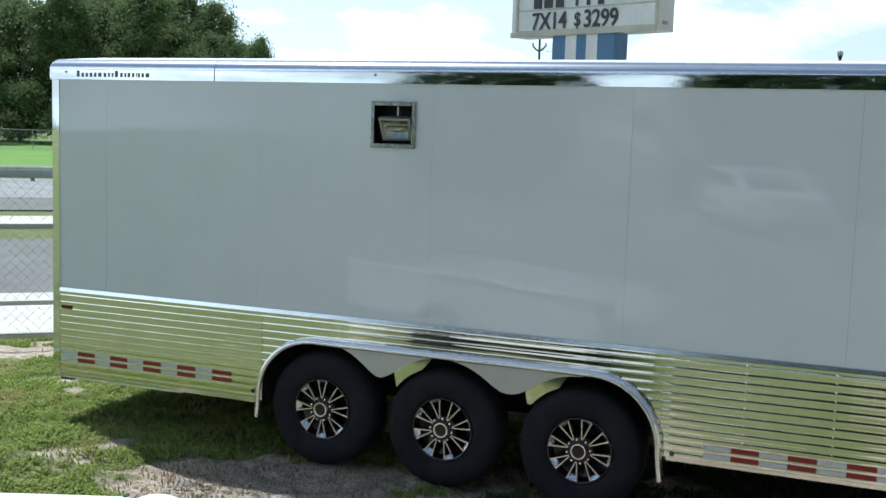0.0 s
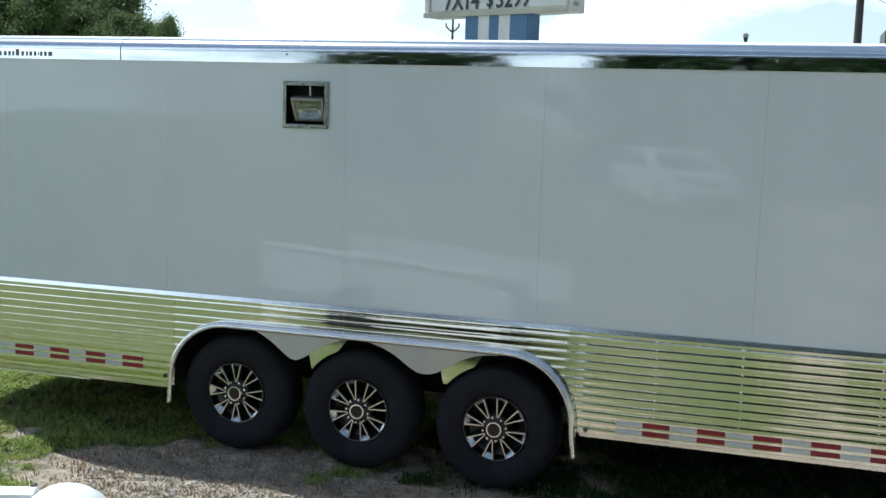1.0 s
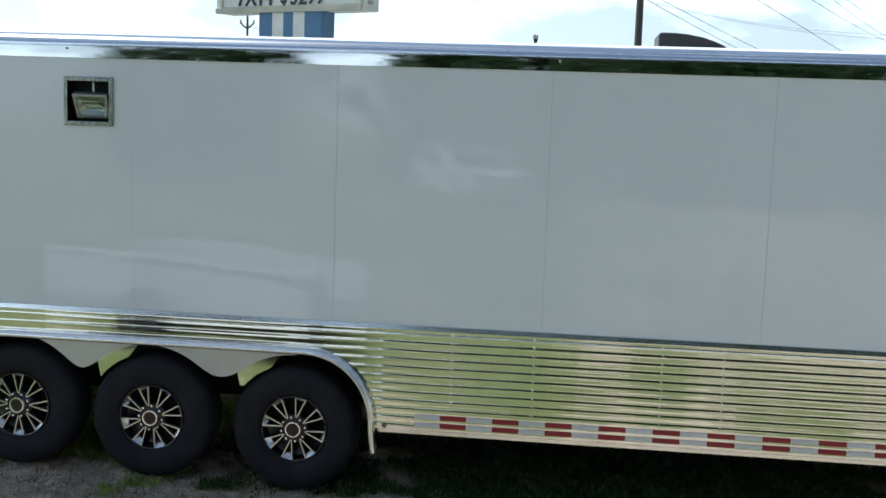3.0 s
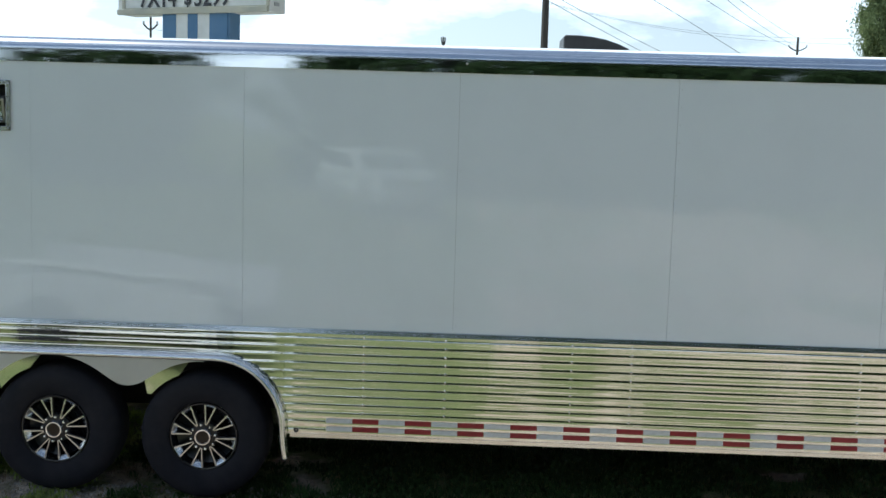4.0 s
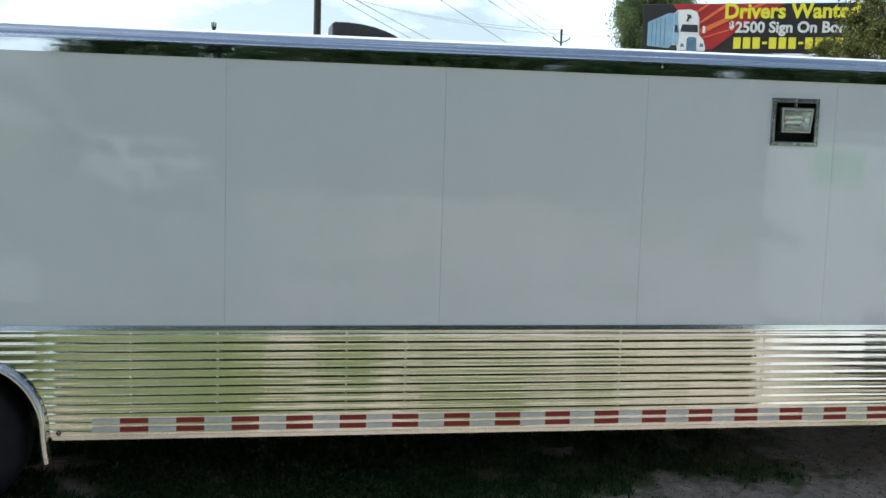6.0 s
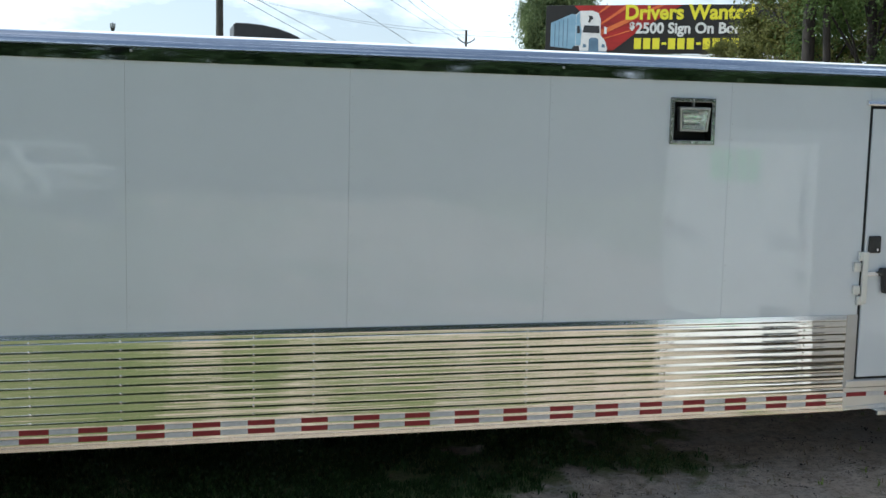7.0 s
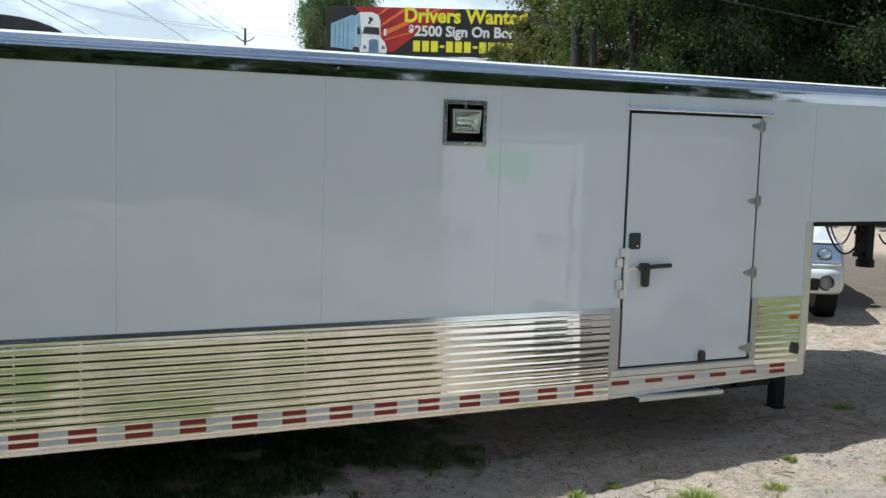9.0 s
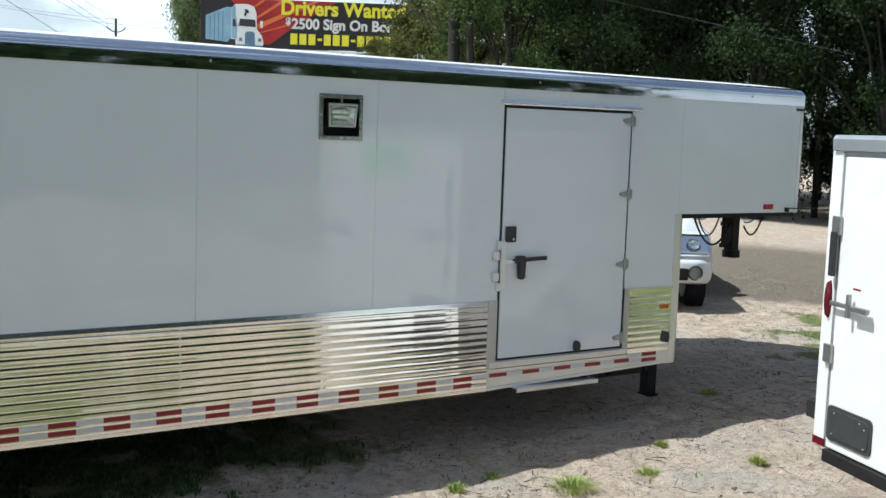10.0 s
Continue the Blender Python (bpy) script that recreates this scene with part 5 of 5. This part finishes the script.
# ---- price sign on a striped pylon ----
def price_sign():
    rz = math.degrees(math.atan2(-1.17, 2.81))
    t = thing("price_sign", (-5.69, 13.0, -0.045), "white marquee price sign on a blue and white striped pylon", "sign", rz=rz)
    w, z0, z1, dp = 3.06, 4.085, 5.9, 0.50
    cab = part("cabinet", Shape().box(-0.11, w, 0.03, dp, z0, z1), M_SIGNWHITE, t, "aged white sign cabinet", bevel=0.01)
    part("bottom_trim", Shape().prism([(0.04, z0 - 0.012), (-0.02, z0 - 0.008), (-0.025, z0 + 0.075), (0.04, z0 + 0.085)], "x", -0.09, w - 0.02), M_SIGNTRIM, cab, "weathered cream trim")
    for z in (4.175, 4.545, 4.92, 5.29):
        part("letter_track", Shape().box(0.03, w - 0.03, 0.012, 0.03, z - 0.012, z + 0.012), M_SIGNTRIM, cab)
    for x in (0.0, w - 0.05):
        part("side_trim", Shape().box(x, x + 0.05, 0.0, 0.03, z0 + 0.09, z1), M_SIGNTRIM, cab)
    part("end_plate", Shape().box(w, w + 0.012, 0.16, 0.30, 4.19, 4.25), M_GALV, cab)
    lettering("price_lettering", "7X14", 0.42, M_LETTER, cab, (0.38, 0.008, 4.20), squeeze=0.86, bold=0.006, label="black price letters")
    lettering("price_lettering", "$", 0.34, M_LETTER, cab, (1.34, 0.008, 4.225), squeeze=0.78, bold=0.006)
    lettering("price_lettering", "3299", 0.42, M_LETTER, cab, (1.54, 0.008, 4.20), squeeze=0.88, bold=0.006)
    for x, v in ((0.42, 0.17), (0.66, 0.18), (0.92, 0.17), (1.36, 0.05), (1.60, 0.07), (1.84, 0.12)):
        part("letter_bar", Shape().box(x, x + v, 0.006, 0.02, 4.57, 4.86), M_LETTER, cab)
    xs = [0.84, 1.13, 1.375, 1.585, 1.83, 2.20]
    for n, (a, b) in enumerate(zip(xs, xs[1:])):
        part("pylon_panel", Shape().box(a + 0.002, b - 0.002, 0.06, 0.30, 0, z0), M_SIGNWHITE if n % 2 else M_BLUE, t, "white stripe" if n % 2 else "blue stripe")
    part("pylon_side", Shape().box(2.202, 2.23, 0.07, 0.38, 0, z0), M_BLUE, t)


price_sign()


# ---- poles and cables ----
def utility_pole(x, y, h, r, arm, label, drop=0.0):
    p = thing("utility_pole", (x, y, 0), label, "utility pole", "utility poles")
    part("post", Shape().tube([(0, 0, 0), (0, 0, h)], r, 12, 0.7), M_WOODPOLE, p, smooth=50)
    if drop:
        for k in (-1, 1):
            br = part("bracket", Shape().tube([(0, -0.05, h - drop - 0.22), (k * arm * 0.5, -0.05, h - drop - 0.10), (k * arm, -0.05, h - drop + 0.12)], 0.05, 6), M_WOODPOLE, p)
            part("insulator", Shape().tube([(k * arm, -0.05, h - drop + 0.10), (k * arm, -0.05, h - drop + 0.30)], 0.06, 8), M_GALV, br)
    elif arm:
        part("crossarm", Shape().box(-arm, arm, -0.08, 0.04, h - 0.75, h - 0.55), M_WOODPOLE, p)
        for a in (-arm * 0.9, -arm * 0.4, arm * 0.4, arm * 0.9):
            part("insulator", Shape().tube([(a, 0, h - 0.55), (a, 0, h - 0.35)], 0.05, 8), M_GALV, p)
    return p


utility_pole(2.92, 35.0, 13.0, 0.16, 1.2, "tall weathered wooden utility pole")
utility_pole(27.29, 88.0, 10.85, 0.14, 0.75, "distant wooden utility pole with two short brackets", 0.95)
utility_pole(-19.65, 60.0, 8.9, 0.09, 0.42, "distant thin utility pole with two short brackets", 1.0)
utility_pole(-1.80, 60.0, 7.75, 0.045, 0.10, "thin far pole with a small bracket at its top", 0.35)


def power_line(a, b, sag, r=0.016):
    c = thing("power_line", a, "dark overhead power cable between poles", "cable", "power lines")
    b = Vector(b) - Vector(a)
    part("cable", Shape().tube(hanging((0, 0, 0), b, sag, 0, 24), r, 5), M_CABLE, c)


for a, b, sag, r in (((2.88, 35, 7.15), (13.34, 66, 6.63), 0.10, 0.013), ((2.88, 35, 7.43), (14.56, 66, 6.68), 0.10, 0.013), ((6.40, 40, 8.53), (18.1, 66, 7.28), 0.0, 0.014),
                     ((10.0, 43, 8.50), (26.9, 88, 9.95), 0.22, 0.013), ((11.0, 43, 8.52), (27.1, 88, 10.15), 0.22, 0.013), ((11.04, 43, 8.89), (27.25, 88, 10.75), 0.15, 0.012),
                     ((5.68, 88, 13.30), (27.2, 88, 10.80), 0.70, 0.011), ((5.68, 88, 13.20), (27.2, 88, 10.40), 0.60, 0.011),
                     ((27.2, 88, 10.80), (38.0, 88, 11.05), 0.06, 0.011), ((27.2, 88, 10.40), (38.0, 88, 10.45), 0.06, 0.011),
                     ((-19.65, 60, 8.0), (-3.3, 12.2, 5.75), 1.0, 0.008), ((17.76, 19.76, 6.8), (23.05, 10.7, 4.35), 0.02, 0.008)):
    power_line(a, b, sag, r)

# ---- billboard ----
def billboard():
    w, h = 16.6, 3.25
    t = thing("billboard", (26.10, 64.0, 7.37), "black and red recruiting billboard with a blue truck picture on posts", "billboard", rz=-30)
    t.matrix_basis = t.matrix_basis @ Matrix.Diagonal((1.0, 1.0, 0.97, 1))
    part("panel", Shape().box(0, w, 0, 0.35, 0, h), M_BOARD, t, "black billboard face", bevel=0.02)
    glow = Shape().prism([(3.0, 0.12), (4.6, 0.2), (6.2, 1.5), (9.0, h - 0.02), (1.9, h - 0.02), (2.4, 2.7)], "y", -0.02, -0.005)
    part("red_field", glow, M_BOARDRED, t, "red flare field")
    for a, z, b, e, c in ((3.6, 1.5, 7.4, h - 0.03, 0.20), (3.6, 1.25, 6.4, 2.65, 0.12), (3.5, 1.9, 5.3, h - 0.03, 0.16), (3.7, 0.95, 5.8, 1.6, 0.08), (3.2, 2.5, 4.1, h - 0.03, 0.10)):
        part("flare_streak", Shape().prism([(a, z), (b, e), (b + c * 2.4, e), (a, z - c)], "y", -0.03, -0.021), M_BOARDORANGE, t, "orange streak")
    box = part("truck_box", Shape().prism([(0.35, 0.45), (2.05, 0.25), (2.05, 2.62), (1.75, 2.66), (0.35, 2.05)], "y", -0.05, -0.03), M_SKYBLUE, t, "pale blue truck box")
    for x in (0.62, 0.90, 1.18, 1.46):
        part("box_rib", Shape().prism([(x, 0.45), (x + 0.05, 0.45), (x + 0.05, 1.9 + 0.42 * (x - 0.35)), (x, 1.9 + 0.42 * (x - 0.35))], "y", -0.056, -0.0505), M_BOARDSHADE, box)
    part("truck_wheel", Shape().prism([(0.35 + 1.5, 0.0), (2.35, 0.0), (2.42, 0.25), (2.30, 0.48), (1.95, 0.50), (1.80, 0.28)], "y", -0.056, -0.0505), M_LETTER, t)
    cab = part("truck_cab", Shape().prism([(2.35, 0.12), (4.12, 0.0), (4.18, 0.30), (4.05, 0.80), (3.72, 1.22), (3.70, 2.30), (3.52, 2.72), (3.1, 2.88), (2.3, 2.86), (2.05, 2.62), (2.05, 0.5), (2.3, 0.5)], "y", -0.07, -0.051), M_WHITE, t, "white truck cab")
    part("cab_side", Shape().prism([(2.07, 0.55), (2.40, 0.5), (2.45, 1.45), (2.32, 2.2), (2.30, 2.80), (2.07, 2.6)], "y", -0.078, -0.0705), M_SKYBLUE, cab)
    part("truck_window", Shape().prism([(2.50, 1.40), (3.66, 1.34), (3.62, 1.84), (2.62, 1.88)], "y", -0.085, -0.071), M_LETTER, cab)
    part("truck_window", Shape().prism([(2.14, 1.35), (2.36, 1.35), (2.30, 1.85), (2.14, 1.85)], "y", -0.085, -0.079), M_LETTER, cab)
    part("truck_grille", Shape().prism([(2.95, 0.15), (3.62, 0.12), (3.58, 0.92), (3.45, 1.04), (3.08, 1.04), (2.95, 0.92)], "y", -0.085, -0.071), M_BOARDSHADE, cab)
    for x in (2.55, 3.80):
        part("truck_headlight", Shape().prism([(x, 0.38), (x + 0.24, 0.38), (x + 0.22, 0.58), (x + 0.04, 0.62)], "y", -0.085, -0.071), M_BOARDSHADE, cab)
    part("truck_mirror", Shape().prism([(3.95, 1.3), (4.12, 1.3), (4.12, 1.75), (3.95, 1.78)], "y", -0.085, -0.06), M_WHITE, cab)
    part("truck_bumper", Shape().prism([(2.4, 0.02), (4.14, -0.02), (4.14, 0.11), (2.4, 0.15)], "y", -0.088, -0.0865), M_BOARDSHADE, cab)
    part("truck_mark", Shape().prism([(2.85, 2.1), (3.0, 2.06), (3.06, 2.25), (3.2, 2.3), (3.15, 2.5), (2.88, 2.55), (2.95, 2.36)], "y", -0.085, -0.071), M_LETTER, cab)
    lettering("headline", "Drivers Wanted", 1.36, M_YELLOW, t, (5.28, -0.05, 2.30), squeeze=0.92, bold=0.045, label="yellow headline letters")
    lettering("second_line", "$", 0.66, M_SIGNWHITE, t, (5.62, -0.05, 1.62), squeeze=0.94, bold=0.03, label="white letters")
    lettering("second_line", "2500 Sign On Bonus", 0.98, M_SIGNWHITE, t, (6.02, -0.05, 1.36), squeeze=0.94, bold=0.034, label="white letters")
    x = 5.95
    for n in range(12):
        if n in (3, 7):
            part("number_bar", Shape().box(x, x + 0.30, -0.05, -0.005, 0.58, 0.74), M_YELLOW, t, "yellow bar")
            x += 0.42
        else:
            part("number_bar", Shape().box(x, x + 0.46, -0.05, -0.005, 0.28, 1.02), M_YELLOW, t, "yellow bar")
            x += 0.60
    part("apron", Shape().box(0.3, w - 0.3, -0.1, 0.3, -0.75, -0.08), M_WHITE, t, "white apron strip")
    for x in (9.0, 9.35, 13.9, 14.2, 14.5):
        part("apron_bar", Shape().box(x, x + 0.22, -0.13, -0.1, -0.6, -0.2), M_LETTER, t)
    for x in (1.5, 6.0, 10.5, 15.0):
        part("post", Shape().tube([(x, 0.6, -7.8), (x, 0.6, 3.0)], 0.2, 10), M_WOODPOLE, t)
    part("catwalk", Shape().box(0, w, -0.9, -0.1, -0.95, -0.85), M_GALV, t)


billboard()


# ---- trees ----
def leaf_cloud(rng, blobs, per, size, flat=0.8):
    """Many small folded leaf sprays on the skins of rough blobs: vertices and faces."""
    s = Shape()
    for (bx, by, bz, br) in blobs:
        n = max(30, int(per * br * br))
        d = rng.normal(size=(n, 3))
        d /= np.linalg.norm(d, axis=1)[:, None]
        rad = br * np.minimum(1.4, 0.15 + np.abs(rng.normal(0, 0.5, n)))
        p = d * rad[:, None] * (rng.uniform(0.75, 1.25), rng.uniform(0.75, 1.25), flat * rng.uniform(0.7, 1.2)) + (bx, by, bz)
        a = rng.normal(size=(n, 3))
        a /= np.linalg.norm(a, axis=1)[:, None]
        b = np.cross(a, rng.normal(size=(n, 3)))
        b /= np.linalg.norm(b, axis=1)[:, None]
        k = size * rng.uniform(0.5, 1.35, n)[:, None]
        a, b = a * k, b * k * 0.55
        base = len(s.v)
        droop = np.array((0, 0, -0.25)) * k
        q = np.stack([p - a, p - b * 0.9 + droop * 0.3, p + a * 0.9 + droop, p + b], 1).reshape(-1, 3)
        s.v += [tuple(v) for v in q.tolist()]
        s.f += [(base + 4 * i, base + 4 * i + 1, base + 4 * i + 2, base + 4 * i + 3) for i in range(n)]
    return s


def raw_mesh(name, s, material):
    me = bpy.data.meshes.new(name)
    me.from_pydata(s.v, [], s.f)
    me.materials.append(material)
    return me


def make_tree(seed, high, wide, low, leaf, per, material, label, n_blob=26, trunk=0.28):
    rng = np.random.default_rng(seed)
    t = thing("tree", (0, 0, 0), label, "tree", "trees round the lot")
    blobs = []
    wood = Shape()
    lean = rng.normal(0, 0.02 * high, 2)
    wood.tube([(0, 0, -0.2), (lean[0] * 0.3, lean[1] * 0.3, high * 0.3), (lean[0] * 0.8, lean[1] * 0.8, high * 0.6), (lean[0], lean[1], high * 0.86)], trunk, 9, 0.3)
    for i in range(n_blob):
        u = (i + 0.5) / n_blob
        z = high * (low + (0.96 - low) * u)
        shape = math.sin(math.pi * (0.16 + 0.80 * (u ** 0.9)))
        r = wide * shape * rng.uniform(0.25, 1.0)
        a = i * 2.399 + rng.uniform(-0.5, 0.5)
        c = (lean[0] * z / high + r * math.cos(a), lean[1] * z / high + r * math.sin(a), z)
        blobs.append((*c, wide * rng.uniform(0.22, 0.42)))
        s0 = max(0.12, z / high - 0.22)
        st = (lean[0] * s0, lean[1] * s0, high * s0)
        wood.tube([st, tuple((st[k] * 0.45 + c[k] * 0.55) + (0.03 * high if k == 2 else 0) for k in range(3)), c], trunk * 0.28, 5, 0.3)
    part("trunk", wood, M_BARK, t, "brown trunk and limbs", smooth=50)
    me = raw_mesh("crown", leaf_cloud(rng, blobs, per, leaf), material)
    crown = new("crown", me)
    crown.parent = t
    tagged(crown, "uneven crown of small green leaves")
    return t


oak = make_tree(11, 17.0, 6.2, 0.05, 0.155, 430, M_LEAF, "broad green tree beyond the road")
oak2 = make_tree(12, 15.0, 5.6, 0.04, 0.155, 450, M_LEAF, "broad green tree beyond the road")
# wood and low trees take leaf colours darkened for shade
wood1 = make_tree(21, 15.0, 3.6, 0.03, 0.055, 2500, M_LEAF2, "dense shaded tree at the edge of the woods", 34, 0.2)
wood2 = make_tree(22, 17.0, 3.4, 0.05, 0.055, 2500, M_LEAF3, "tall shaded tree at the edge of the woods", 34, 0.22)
low_tree = make_tree(41, 7.0, 2.7, 0.03, 0.14, 330, M_LEAF3, "low tree across the yard, its leaf colour darkened for shade", 26, 0.14)
pine = make_tree(31, 12.5, 2.7, 0.30, 0.085, 1000, M_PINE, "yellow-green pine with a ragged crown", 30, 0.17)


def plant(src, x, y, rz, s=1.0, sz=1.0, first=False):
    m = pose(x, y, 0, 0, 0, rz) @ Matrix.Diagonal((s, s, s * sz, 1))
    if first:
        src.matrix_basis = m
        return src
    ob = copy_thing(src, m)
    ob.matrix_basis = m
    return ob


# beyond the road, behind the rear end
O = Vector((0.645, -6.092, 0))
def along(vx, d, side=0.0):
    """A spot d metres off in the direction whose x is vx, to the left rear."""
    u = Vector((vx, math.sqrt(1 - vx * vx), 0))
    return (O + u * d + Vector((u.y, -u.x, 0)) * side).xy


rows = [(-0.78, 118, 0, 0.86), (-0.745, 122, 70, 0.98), (-0.715, 116, 140, 0.95), (-0.685, 124, 200, 1.02), (-0.66, 117, 20, 1.0), (-0.635, 124, 300, 1.08), (-0.612, 117, 250, 1.0), (-0.592, 123, 30, 0.92),
        (-0.70, 136, 95, 1.2), (-0.65, 137, 10, 1.2), (-0.62, 136, 160, 1.05), (-0.60, 130, 220, 0.8), (-0.74, 137, 320, 1.15), (-0.80, 124, 20, 0.8), (-0.77, 128, 60, 0.7), (-0.73, 130, 10, 0.75), (-0.69, 131, 120, 0.75)]
for n, (vx, d, rz, s) in enumerate(rows):
    x, y = along(vx, d)
    plant(oak if n % 2 == 0 else oak2, x, y, rz, s, 1.0, n < 2)
x, y = along(-0.545, 120)
plant(oak2, x, y, 50, 0.74, 1.1)
x, y = along(-0.524, 113)
plant(oak2, x, y, 210, 0.50, 1.55)
x, y = along(-0.583, 127)
plant(oak2, x, y, 280, 0.95, 1.25)
x, y = along(-0.562, 124)
plant(oak, x, y, 250, 0.80, 1.2)
x, y = along(-0.572, 128)
plant(oak, x, y, 150, 0.86)
x, y = along(-0.555, 119)
plant(oak, x, y, 80, 0.72)
# beside the billboard
for vx, d, rz, s, tall in ((0.334, 82, 10, 0.42, 1.80), (0.350, 84, 100, 0.52, 1.75), (0.372, 88, 40, 0.55, 1.60), (0.395, 92, 190, 0.62, 1.25), (0.43, 90, 250, 0.66, 1.0)):
    u = Vector((vx, math.sqrt(1 - vx * vx), 0))
    p = O + u * d
    plant(oak if rz < 150 else oak2, p.x, p.y, rz, s, tall)
# woods in front of the gooseneck and to its side
rng = np.random.default_rng(77)
n = 0
for i in range(45):
    ang = radians(53 - 52 * (i % 15) / 14 + rng.uniform(-1.2, 1.2))
    d = (31.5, 38, 45)[i // 15] + rng.uniform(-2, 2.5)
    p = O + Vector((math.cos(ang), math.sin(ang), 0)) * d
    if 36.0 < math.degrees(ang) < 39.3 and i < 30 and i != 2:
        continue
    near = math.degrees(ang) > 49.0
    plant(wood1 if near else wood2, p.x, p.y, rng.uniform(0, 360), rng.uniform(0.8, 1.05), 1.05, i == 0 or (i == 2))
for k, (vx, d, rz, s) in enumerate(((0.535, 40, 0, 0.80), (0.556, 38, 120, 0.88), (0.512, 46, 200, 0.56), (0.486, 47, 70, 0.50), (0.468, 48, 250, 0.42))):
    u = Vector((vx, math.sqrt(1 - vx * vx), 0))
    p = O + u * d
    plant(pine, p.x, p.y, rz, s, 1.0, k == 0)
# bare trunks at the edge of the woods
for vx, d, r in ((0.545, 31, 0.19), (0.557, 30, 0.11), (0.803, 32, 0.22), (0.785, 33, 0.10), (0.83, 33, 0.11)):
    u = Vector((vx, math.sqrt(1 - vx * vx), 0))
    p = O + u * d
    tk = thing("bare_trunk", (p.x, p.y, 0), "tall straight trunk before dark woods", "tree", "trees round the lot")
    part("trunk", Shape().tube([(0.06 * math.sin(2.3 * k + d) + 0.02 * k, 0.05 * math.cos(1.7 * k + d), -0.2 + 1.1 * k) for k in range(15)], r, 10, 0.6), M_BARK, tk, smooth=50)
# trees behind the camera, with a gap that shows sky
for i in range(30):
    x = -15 + 1.8 * i + rng.uniform(-0.6, 0.6)
    if not -9.8 < x < -5.6:
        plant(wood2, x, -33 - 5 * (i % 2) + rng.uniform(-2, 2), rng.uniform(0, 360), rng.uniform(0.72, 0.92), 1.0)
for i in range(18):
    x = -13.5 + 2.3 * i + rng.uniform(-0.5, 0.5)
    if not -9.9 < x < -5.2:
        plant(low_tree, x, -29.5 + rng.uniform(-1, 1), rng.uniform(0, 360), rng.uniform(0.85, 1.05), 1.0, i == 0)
plant(oak, -199, -215, 40, 0.5, 0.85)
